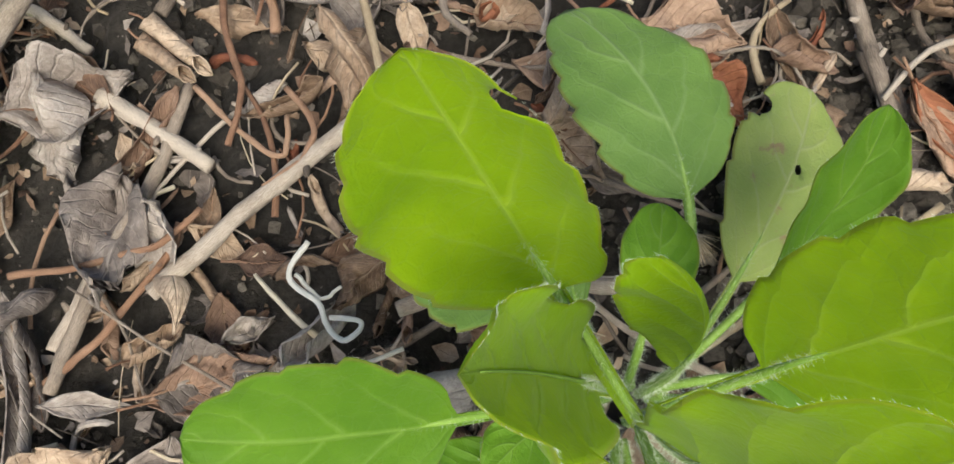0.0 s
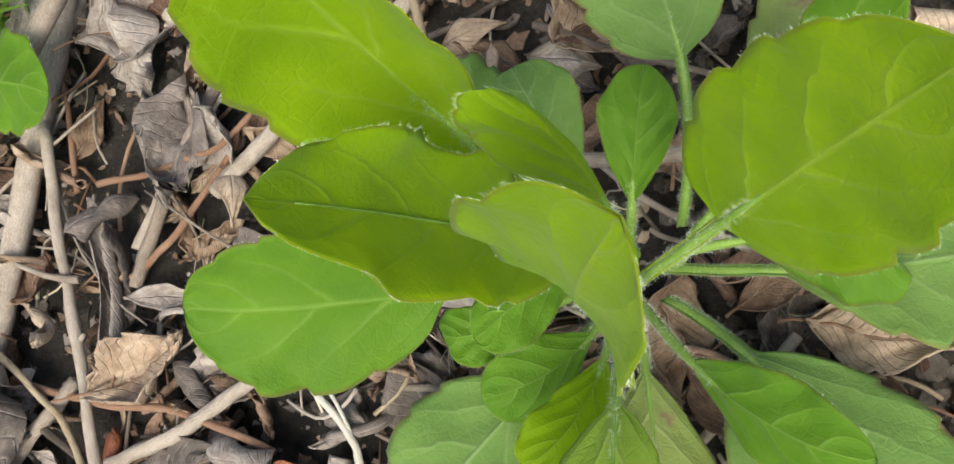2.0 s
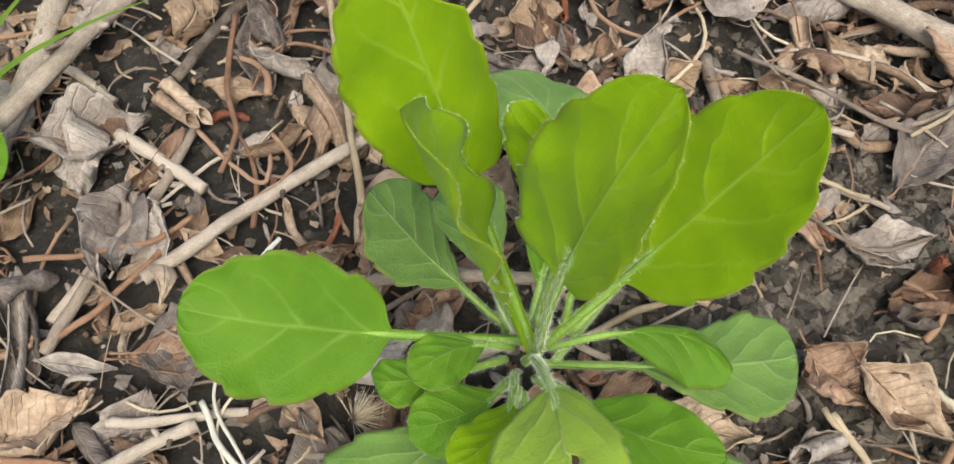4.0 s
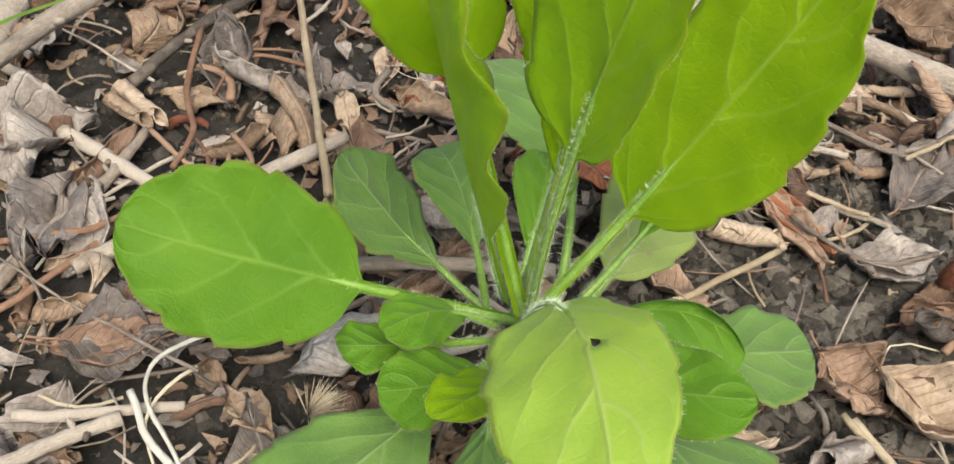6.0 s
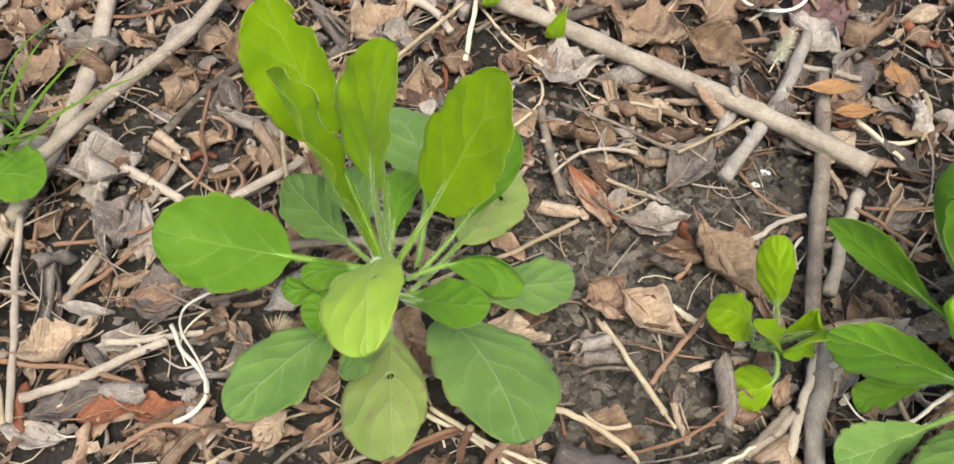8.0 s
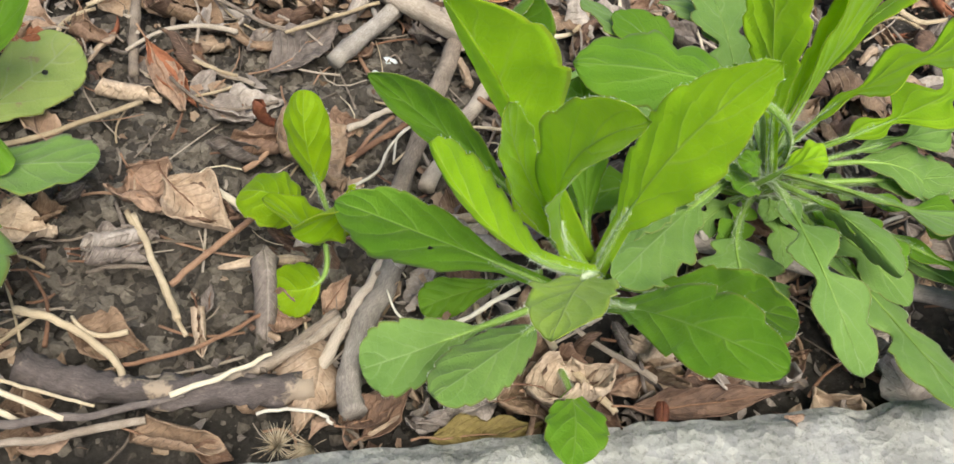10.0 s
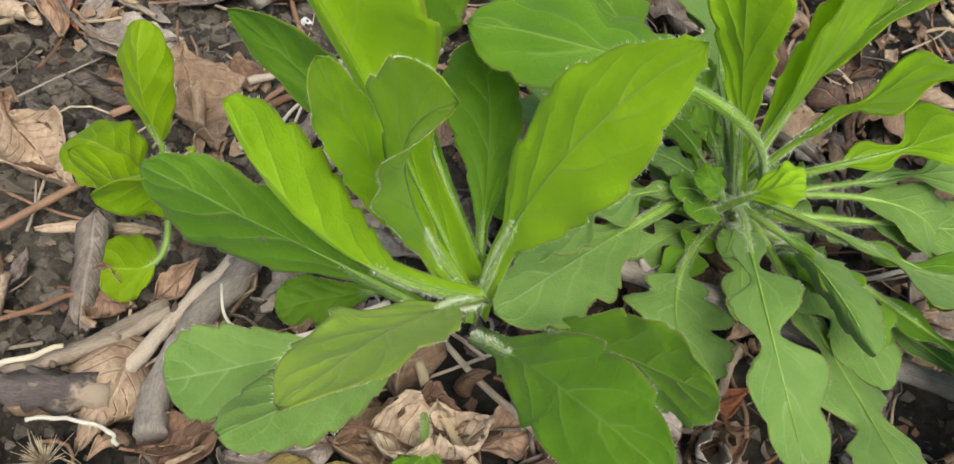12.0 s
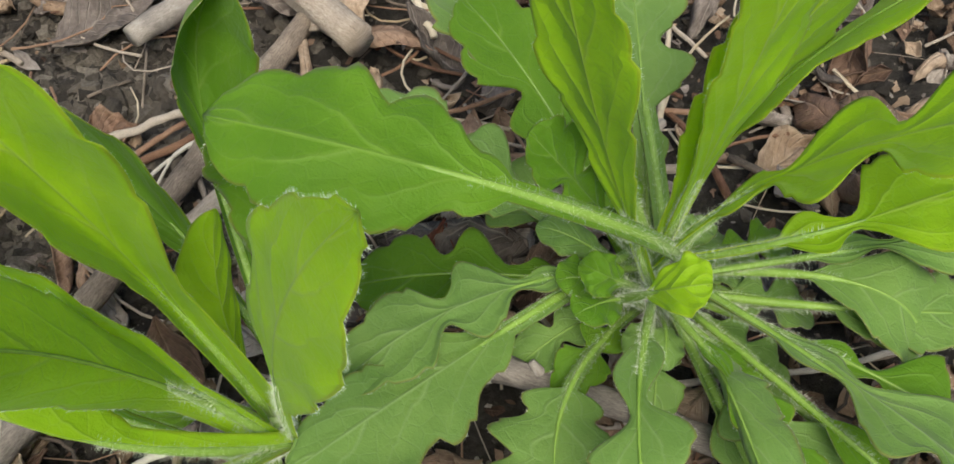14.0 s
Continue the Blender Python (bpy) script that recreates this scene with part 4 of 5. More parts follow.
stick('twig', TWIG, 2.8, 2.8, 8, (-138, 169), (-124, 203), (-107, 233), (-92, 250))
stick('twig', TWIG, 3.1, 2.8, 4, (-161, 38), (-150, 66), (-139, 86))
stick('twig', TWIG, 3.3, 3.0, 8, (-127, 59), (-105, 79), (-75, 107), (-36, 139))
stick('twig', TWIG, 3.4, 2.8, 6, (-158, 136), (-135, 122), (-111, 106))
stick('twig', TWIG, 2.8, 2.6, 22, (-37, 51), (-15, 57), (8, 58), (31, 59), (50, 59))
stick('twig', STRAW, 1.6, 1.3, 10, (55, 37), (79, 51), (104, 63), (141, 88))
stick('twig', STRAW, 1.4, 1.7, 10, (152, 12), (163, -9), (173, -28), (181, -45))
stick('twig', RUST_TWIG, 1.5, 1.6, 10, (175, -27), (192, -3), (212, 22))
stick('twig', STRAW, 2.2, 1.8, 6, (185, 32), (197, 22), (207, 14))
stick('straw', STRAW, 1.7, 1.6, 20, (-37, 92), (-52, 154), (-68, 216), (-80, 276))
stick('straw', STRAW, 1.5, 1.4, 20, (-2, 199), (18, 235), (39, 265), (60, 292))
stick('twig', RUST_TWIG, 1.7, 1.4, 8, (-211, -12), (-170, -20), (-134, -23), (-93, -35))
stick('twig', STRAW, 1.6, 1.2, 12, (-260, 16), (-229, 6), (-199, -14), (-179, -30), (-162, -59))
stick('twig', TWIG, 2.0, 1.6, 8, (-259, 10), (-225, -9), (-196, -28), (-169, -43))
stick('twig', TWIG, 3.3, 2.6, 8, (-217, -60), (-202, -38), (-180, -12))
stick('twig', TWIG, 2.9, 2.6, 8, (-161, -42), (-132, -30), (-111, -16), (-90, -4))
stick('twig', TWIG, 2.2, 1.8, 6, (-126, -5), (-102, -2), (-71, 3))
stick('twig', RUST_TWIG, 1.5, 1.4, 6, (-162, 26), (-143, 44), (-123, 73), (-120, 85))
stick('twig', RUST_TWIG, 1.5, 1.5, 6, (-222, 299), (-188, 302), (-152, 319), (-104, 328))
stick('twig', RUST_TWIG, 1.4, 1.2, 12, (-178, 64), (-152, 68), (-126, 75), (-110, 88))
stick('twig', RUST_TWIG, 1.6, 1.2, 10, (-116, 211), (-111, 164), (-101, 135), (-104, 113))
stick('twig', RUST_TWIG, 1.2, 1.0, 10, (-84, 135), (-73, 121), (-75, 108), (-89, 97))
stick('twig', RUST_TWIG, 1.2, 1.0, 8, (-120, 137), (-102, 120), (-84, 109), (-83, 125))
stick('twig', TWIG, 1.3, 1.2, 12, (138, 190), (163, 178), (192, 157), (210, 148))
stick('twig', STRAW, 1.0, 1.1, 14, (206, 146), (231, 162), (256, 179))
stick('twig', TWIG, 2.0, 1.3, 6, (122, 146), (128, 127), (134, 106))
stick('twig', TWIG, 1.4, 1.4, 6, (156, 131), (174, 118), (193, 110))
stick('twig', TWIG, 1.0, 1.0, 8, (150, 110), (164, 96), (181, 87), (207, 95))
stick('stick', STRAW, 2.9, 2.3, 10, (120, 326), (126, 298), (132, 269))
stick('twig', TWIG, 3.5, 2.7, 12, (-38, 355), (4, 317), (37, 294), (52, 271))
stick('twig', STRAW, 2.0, 2.0, 12, (64, 239), (67, 278), (71, 319), (78, 363))
stick('twig', TWIG, 2.2, 1.6, 10, (-57, 307), (-21, 272), (4, 246))
stick('twig', TWIG, 2.4, 2.5, 10, (147, 302), (158, 330), (169, 359))
stick('twig', STRAW, 2.3, 1.8, 10, (-108, 360), (-96, 309), (-81, 254))
stick('twig', TWIG, 2.7, 2.2, 8, (-217, 186), (-191, 173), (-164, 154))
stick('log', BARK, 5.5, 5.6, 10, (126, -69), (149, -76), (177, -79), (211, -79), (239, -76))
stick('straw', STRAW, 1.4, 1.1, 16, (61, -48), (86, -64), (115, -79), (150, -95))
stick('straw', STRAW, 0.8, 0.7, 14, (111, -74), (134, -81), (159, -88))
stick('straw', STRAW, 1.5, 1.1, 10, (54, -46), (87, -65), (114, -83), (132, -93))
stick('twig', RUST_TWIG, 1.2, 1.4, 14, (40, -79), (55, -68), (77, -58))
stick('twig', RUST_TWIG, 1.6, 1.6, 12, (46, -104), (67, -100), (85, -89), (94, -83), (91, -66))
stick('twig', STRAW, 1.8, 1.5, 10, (116, -42), (131, -46), (147, -54), (161, -66), (166, -74))
stick('twig', RUST_TWIG, 1.0, 0.9, 8, (163, -67), (181, -61), (198, -52), (216, -39))
stick('twig', TWIG, 2.6, 1.9, 10, (211, -72), (224, -61), (235, -50), (245, -39))
stick('twig', BARK, 1.9, 1.2, 15, (112, -99), (140, -95), (165, -91), (191, -83))
stick('twig', STRAW, 1.2, 0.8, 18, (186, -85), (205, -76), (222, -65))
stick('twig', TWIG, 1.5, 1.7, 10, (120, -103), (145, -100), (177, -91))
stick('twig', STRAW, 1.3, 1.0, 10, (149, 14), (162, -7), (174, -32), (186, -53))
stick('twig', TWIG, 1.2, 1.0, 8, (97, -70), (100, -87), (103, -104))
stick('twig', TWIG, 3.1, 2.4, 8, (118, 192), (123, 153), (132, 111))
stick('twig', TWIG, 1.1, 1.1, 10, (132, 196), (165, 178), (201, 155), (229, 165), (252, 183))
stick('twig', STRAW, 1.2, 1.0, 8, (152, 129), (171, 119), (184, 114))
stick('branch', GREYWOOD, 4.2, 4.0, 22, (389, 0), (424, -8), (458, -16), (493, -26), (528, -36), (556, -46))
stick('stick', TWIG, 2.8, 2.4, 10, (200, -75), (214, -68), (232, -57), (247, -42))
stick('twig', GREYWOOD, 1.1, 1.0, 12, (445, 5), (472, 12), (496, 19), (515, 27))
stick('twig', RUST_TWIG, 0.9, 0.8, 10, (396, 5), (404, 14), (417, 18), (426, 18))
stick('straw', STRAW, 1.8, 1.6, 14, (331, -49), (338, -64), (346, -74), (356, -87))
stick('twig', TWIG, 1.0, 1.0, 8, (139, -20), (152, -16), (168, -18))
stick('twig', TWIG, 1.5, 1.3, 10, (-21, -92), (-6, -71), (18, -58))
stick('twig', RUST_TWIG, 1.3, 1.1, 12, (9, -103), (40, -81), (59, -68), (82, -56))
stick('twig', RUST_TWIG, 0.6, 0.6, 14, (3, -70), (16, -57), (31, -37), (50, -27))
stick('twig', TWIG, 1.5, 1.4, 8, (-41, -89), (-13, -86), (17, -79), (36, -70))
stick('twig', TWIG, 2.9, 2.7, 6, (-289, 84), (-277, 116), (-260, 128))
stick('twig', TWIG, 1.7, 1.6, 8, (243, 76), (260, 90), (280, 98))
stick('twig', RUST_TWIG, 1.5, 1.6, 6, (243, 54), (256, 68), (274, 85))
stick('twig', RUST_TWIG, 1.1, 1.2, 6, (244, 52), (255, 75), (266, 89))
stick('twig', RUST_TWIG, 1.4, 1.3, 10, (309, 103), (322, 91), (337, 74))
stick('twig', STRAW, 1.9, 1.6, 10, (326, 188), (338, 167), (349, 147))
stick('twig', TWIG, 2.3, 2.1, 10, (292, 242), (316, 237), (341, 227))
stick('twig', STRAW, 1.9, 1.5, 8, (-34, 316), (-29, 360))
stick('ribbon', PALE, 1.0, 0.9, 20, (-69, 74), (-74, 62), (-64, 54), (-61, 46), (-54, 41), (-49, 44), (-50, 48), (-59, 48))
stick('ribbon', PALE, 0.8, 0.6, 18, (-72, 63), (-63, 55), (-56, 59))
stick('ribbon', PALE, 0.8, 0.7, 12, (-36, 39), (-51, 33), (-68, 29), (-83, 18), (-84, 4), (-74, -12), (-62, -27), (-57, -41))
stick('ribbon', PALE, 1.2, 1.5, 12, (-89, 4), (-79, -12), (-64, -27), (-58, -38), (-61, -50), (-71, -58))
stick('ribbon', PALE, 1.5, 1.3, 14, (252, 356), (263, 321), (273, 302), (296, 295), (315, 307), (322, 336), (327, 365))
stick('ribbon', PALE, 0.4, 1.2, 31, (266, -41), (271, -53), (280, -61), (291, -57), (305, -48), (319, -38))
stick('ribbon', PALE, 0.8, 0.6, 8, (249, 37), (259, 48), (265, 66), (275, 80), (268, 73), (267, 55))
stick('ribbon', PALE, 0.7, 0.7, 12, (218, -89), (230, -87), (243, -89), (247, -93))


NAMED = {"tan": TAN, "brown": BROWN, "grey": GREY, "red": RED, "purple": PURPLE, "olive": OLIVE, "orange": ORANGE}
LEAF_LABELS["orange"] = "smooth orange-brown oval dead leaf on a branch"
LEAF_LABELS["purple"] = "dark purple-brown dead leaf on the litter"
LEAF_LABELS["olive"] = "olive-brown oval dead leaf beside the kerb"


def lay_leaf(kind, x, y, lift, length, ratio, heading, curl, roll, crumple=0.2):
    """One dead leaf at its own place, in millimetres and degrees."""
    seed = rng.uniform(0, 99)
    length, x, y = length / 1000, x / 1000, y / 1000
    width = length * ratio * (1 if roll < 1.4 else 1.6)
    v, f, uv = dead_leaf_data("dead_leaf", NAMED[kind], length * (1 + 0.12 * curl), width, curl * 1.3, roll * 1.1, crumple, seed, 20, 14)
    ob = new("dead_leaf", data_of("dead_leaf", v, f, uv, NAMED[kind]))
    m = pose(x, y, 0, rng.gauss(0, 9), rng.gauss(0, 6), heading)
    low = min((m @ Vector(p)).z for p in v[::3])
    m.translation.z = ground_z(x, y) - low + 0.3 * lift / 1000
    ob.matrix_world = m
    tagged(ob, LEAF_LABELS[kind], "dead leaf", "dead leaves on the bed")
    spine = [np.array(v[15 * i + 7]) for i in range(0, 20, 2)]
    out = unit(spine[0] - spine[1]) * length
    bow = np.array((0.0, 0.03 * length * math.sin(seed), 0.0))
    path = [spine[0] + out * 0.22 + bow * 2, spine[0] + out * 0.12 + bow * 0.6] + spine
    vv, ff, uu = tube(path, [0.0006, 0.0005] + [0.0005 - 0.00004 * i for i in range(len(spine))], 6)
    mesh_object("midrib", vv, ff, RUST_TWIG, ob, uu)


lay_leaf('tan', -129, 155, 10, 37, 0.62, -40, 0.3, 3.0)
lay_leaf('tan', 131, 99, 6, 33, 0.75, -8, 0.3, 2.9)
lay_leaf('brown', 156, 27, 8, 29, 0.88, -48, 0.9, 1.5)
lay_leaf('tan', 180, 17, 12, 42, 0.76, -39, 0.7, 1.2)
lay_leaf('tan', 227, 57, 6, 56, 0.84, -58, 1.0, 1.3)
lay_leaf('grey', 147, 0, 6, 30, 0.71, 26, 0.4, 2.6)
lay_leaf('grey', 150, -10, 3, 29, 0.66, 13, 0.3, 2.4)
lay_leaf('grey', 217, 146, 6, 60, 0.49, 53, 0.2, 0.3)
lay_leaf('brown', 201, 62, 4, 32, 0.75, 7, 0.3, 1.9)
lay_leaf('tan', -149, -7, 10, 44, 0.55, 32, 1.3, 1.5)
lay_leaf('grey', -169, 134, 8, 49, 0.92, 20, 0.8, 1.2)
lay_leaf('grey', -131, -44, 6, 48, 0.5, 22, 0.3, 0.5)
lay_leaf('red', -109, -48, 10, 33, 0.75, 24, 0.8, 0.9)
lay_leaf('red', -85, -48, 8, 29, 0.69, 9, 0.9, 0.7)
lay_leaf('grey', -171, 26, 10, 63, 0.25, 100, 0.7, 1.9)
lay_leaf('grey', -102, 29, 6, 38, 1.0, 14, 0.6, 0.9)
lay_leaf('brown', -208, 27, 6, 22, 1.0, 55, 0.8, 0.6)
lay_leaf('brown', -251, 313, 8, 42, 0.98, 57, 0.8, 1.6)
lay_leaf('tan', -282, 289, 8, 40, 0.71, -22, 0.9, 1.0)
lay_leaf('brown', -251, 242, 6, 43, 0.84, 72, 0.6, 0.8)
lay_leaf('tan', -159, 244, 4, 29, 0.81, -8, 0.4, 1.6)
lay_leaf('tan', -3, 279, 10, 52, 0.9, 50, 0.8, 0.8)
lay_leaf('red', -43, 316, 8, 32, 0.81, -28, 0.5, 0.7)
lay_leaf('brown', 52, 275, 8, 30, 1.0, 27, 0.9, 0.9)
lay_leaf('tan', 97, 309, 8, 44, 0.91, -43, 0.6, 0.8)
lay_leaf('brown', 98, 245, 10, 48, 0.43, 73, 0.8, 1.0)
lay_leaf('tan', 198, 265, 10, 53, 1.0, -27, 0.8, 0.7)
lay_leaf('tan', 247, 257, 8, 47, 1.0, -26, 0.9, 1.1)
lay_leaf('brown', 278, 310, 8, 48, 1.0, 14, 0.7, 1.0)
lay_leaf('purple', 331, 302, 12, 75, 0.61, 40, 0.4, 0.5)
lay_leaf('grey', 137, 239, 6, 52, 0.86, 13, 0.5, 0.6)
lay_leaf('tan', 168, 205, 8, 32, 0.45, -80, 1.0, 1.6)
lay_leaf('tan', 189, 192, 6, 42, 0.55, -58, 0.9, 1.3)
lay_leaf('tan', 153, 168, 6, 32, 0.89, -14, 0.5, 1.6)
lay_leaf('brown', 149, 108, 8, 51, 0.4, -61, 0.8, 1.2)
lay_leaf('grey', 192, 93, 4, 34, 0.75, 11, 0.6, 0.9)
lay_leaf('brown', 203, 72, 4, 28, 0.65, 22, 0.5, 0.9)
lay_leaf('tan', 113, 15, 4, 20, 0.86, -3, 0.6, 1.2)
lay_leaf('tan', 189, -47, 8, 25, 0.49, -77, 0.4, 2.2)
lay_leaf('tan', 155, -53, 6, 33, 0.68, -17, 0.6, 0.8)
lay_leaf('tan', 191, -99, 10, 36, 0.55, -14, 0.5, 1.9)
lay_leaf('brown', 204, -103, 10, 15, 0.76, -17, 0.8, 1.2)
lay_leaf('brown', 66, -78, 10, 18, 0.92, 52, 0.8, 1.0)
lay_leaf('tan', 108, -53, 10, 15, 0.8, 23, 0.9, 1.6)
lay_leaf('grey', 94, -97, 10, 28, 0.61, -15, 0.9, 1.0)
lay_leaf('red', 108, -93, 10, 18, 0.57, 61, 0.7, 1.1)
lay_leaf('brown', 268, -85, 10, 29, 0.52, 52, 1.3, 1.2)
lay_leaf('olive', 306, -94, 12, 43, 0.42, 10, 0.4, 0.5)
lay_leaf('brown', 397, -78, 14, 65, 0.25, 7, 0.8, 1.2)
lay_leaf('brown', 342, -76, 12, 36, 0.85, 9, 1.4, 1.5)
lay_leaf('brown', 350, -82, 14, 27, 0.92, -50, 1.2, 1.2)
lay_leaf('brown', 404, -65, 10, 28, 0.86, 6, 0.8, 0.6)
lay_leaf('brown', 263, -51, 8, 22, 0.5, 63, 0.9, 0.8)
lay_leaf('brown', 223, -38, 6, 22, 0.74, -9, 0.8, 1.5)
lay_leaf('tan', 148, 170, 8, 28, 0.83, -5, 0.6, 2.2)
lay_leaf('brown', 102, 143, 8, 23, 0.83, -20, 0.6, 1.8)
lay_leaf('red', 151, 113, 8, 48, 0.35, -53, 0.8, 1.3)
lay_leaf('grey', 182, 86, 6, 30, 0.64, -29, 0.8, 1.2)
lay_leaf('tan', 330, 205, 8, 29, 1.0, -5, 0.4, 0.5)
lay_leaf('tan', 227, 58, 12, 53, 0.25, -74, 0.3, 2.5)
lay_leaf('brown', 181, 17, 8, 40, 0.67, -16, 0.7, 1.3)
lay_leaf('brown', 243, -27, 6, 20, 0.67, 62, 1.2, 1.3)
lay_leaf('brown', 263, -86, 10, 24, 0.84, 34, 1.2, 1.2)
lay_leaf('tan', 329, -77, 10, 42, 0.76, 18, 1.3, 1.2)
lay_leaf('brown', 365, -67, 8, 25, 0.73, 20, 0.8, 0.8)
lay_leaf('red', 435, -43, 6, 28, 0.54, 29, 0.8, 0.8)
lay_leaf('brown', 435, -58, 8, 27, 0.71, 29, 0.9, 1.0)
lay_leaf('grey', 191, -32, 6, 16, 0.59, 84, 0.8, 1.2)
lay_leaf('brown', 240, 81, 10, 20, 1.0, 25, 0.7, 1.0)
lay_leaf('purple', 355, 35, 12, 29, 0.47, 73, 0.6, 0.9)
lay_leaf('red', 368, 41, 12, 25, 0.51, 86, 1.2, 1.4)
lay_leaf('brown', 400, 127, 10, 35, 0.45, 76, 0.8, 0.9)
lay_leaf('brown', 407, 48, 10, 23, 0.76, 34, 0.9, 1.0)
lay_leaf('brown', -169, 142, 6, 44, 0.51, 146, 0.8, 0.8)
lay_leaf('tan', -132, 149, 10, 31, 0.65, -37, 0.4, 2.9)
lay_leaf('tan', -3, 162, 10, 25, 0.89, -8, 0.6, 1.6)
lay_leaf('red', 70, 131, 6, 34, 0.73, -50, 0.5, 0.6)
lay_leaf('brown', 63, 155, 6, 37, 0.91, -12, 0.5, 0.7)
lay_leaf('tan', 97, 149, 6, 35, 0.37, -77, 0.7, 1.2)
lay_leaf('tan', 19, 111, 8, 33, 0.7, -45, 0.9, 1.5)
lay_leaf('tan', -110, 88, 6, 18, 0.62, 82, 0.9, 1.0)
lay_leaf('brown', -88, 70, 4, 20, 0.6, -0, 0.8, 0.8)
lay_leaf('grey', -169, 31, 8, 41, 0.48, -67, 0.9, 1.6)
lay_leaf('brown', -101, 28, 8, 43, 0.62, 20, 0.6, 1.0)
lay_leaf('tan', -124, 40, 6, 24, 0.66, 32, 0.8, 1.9)
lay_leaf('tan', 103, 3, 6, 39, 0.74, -11, 0.8, 0.9)
lay_leaf('tan', 75, 20, 10, 28, 0.69, 31, 0.8, 1.3)
lay_leaf('grey', 149, -3, 6, 31, 0.66, 22, 0.6, 1.5)
lay_leaf('tan', 158, 27, 6, 25, 0.69, -40, 0.8, 0.8)
lay_leaf('tan', 340, -79, 30, 38, 0.95, 15, 1.6, 1.6, 0.5)
lay_leaf('orange', 353, 208, 100, 30, 0.5, 88, 0.2, 0.3, 0.06)
lay_leaf('orange', 324, 179, 75, 30, 0.36, 4, 0.2, 0.4, 0.06)
lay_leaf('orange', 313, 201, 70, 36, 0.34, -12, 0.3, 0.5, 0.06)


def stub(x, y, height, lean, r):
    """Cut stem standing in the litter, pale at its broken end."""
    z = ground_z(x, y) - 0.004
    path = [(x + lean * s * s * height, y + 0.2 * lean * s * height, z + s * height) for s in (0, 0.25, 0.5, 0.75, 0.97, 1.0)]
    v, f, uv = tube(path, [r, r * 0.95, r, r * 0.9, r * 0.95, r * 0.8], 9, 0.3, x * 90)
    ob = mesh_object("stem_stub", v, f, RUST_TWIG, None, uv)
    vv, ff, uu = tube([path[-1], (path[-1][0], path[-1][1], path[-1][2] + 0.0012)], [r * 0.8, r * 0.6], 9)
    mesh_object("broken_end", vv, ff, STRAW, ob, uu)
    tagged(ob, "short broken orange-brown stem standing in the litter", "stem stub", "stem stubs in the bed")


stub(0.077, -0.071, 0.042, 0.15, 0.0024)
stub(0.089, -0.078, 0.04, 0.3, 0.0021)


def chip(x, y, size, turn):
    """Bent flake, white as eggshell."""
    vs = []
    for j in range(4):
        for i in range(6):
            a, c = (i / 5 - 0.5) * size, (j / 3 - 0.5) * size * 0.5 * (1 - 0.5 * abs(i / 2.5 - 1))
            vs.append((a, c + 0.15 * size * math.sin(i), 0.25 * size * math.cos(3 * a / size) + 0.1 * size * math.sin(5 * c / size)))
    fs = [(6 * j + i, 6 * j + i + 1, 6 * j + i + 7, 6 * j + i + 6) for j in range(3) for i in range(5)]
    low = [tuple(q + 24 for q in f[::-1]) for f in fs]
    ring = [0, 1, 2, 3, 4, 5, 11, 17, 23, 22, 21, 20, 19, 18, 12, 6]
    rims = [(q, p, p + 24, q + 24) for p, q in zip(ring, ring[1:] + ring[:1])]
    ob = mesh_object("shell_chip", vs + [(p[0], p[1], p[2] - 0.0004) for p in vs], fs + low + rims, CHIP)
    ob.matrix_world = pose(x, y, soil_z(x, y) + 0.003, 12, -8, turn)
    tagged(ob, "small white flake lying on the bare soil", "flake", "white flakes on the soil")


def chip_material():
    m, t, b = material("white_flake", 0.5)
    c = t.nodes.new("ShaderNodeTexCoord").outputs["Object"]
    t.links.new(ramp(t, noise_of(t, 300, 4, 0.6, c), [(0.3, (0.3, 0.34, 0.37)), (0.65, (0.6, 0.62, 0.62))]), b.inputs["Base Color"])
    return m


CHIP = chip_material()
chip(0.256, 0.13, 0.008, 20)
chip(0.262, 0.139, 0.009, 35)
chip(0.25, 0.124, 0.006, 110)


def scatter_twigs():
    for _ in range(200):
        x, y = rng.uniform(-0.35, 0.65), rng.uniform(-0.085, 0.55)
        w, size = rng.uniform(0, 2 * math.pi), rng.uniform(0.02, 0.1)
        r = rng.uniform(0.0006, 0.0022)
        mat = rng.choices((TWIG, RUST_TWIG, STRAW), (6, 3, 2))[0]
        lab = {TWIG: "thin dry grey twig on the litter", RUST_TWIG: "thin reddish-brown dry stem on the litter", STRAW: "bleached straw stem on the litter"}[mat]
        twig(x, y, x + size * math.cos(w), y + size * math.sin(w), r, r * 0.6, rng.uniform(0.002, 0.012), mat, rng.gauss(0, 0.008), lab, n=9)


scatter_twigs()


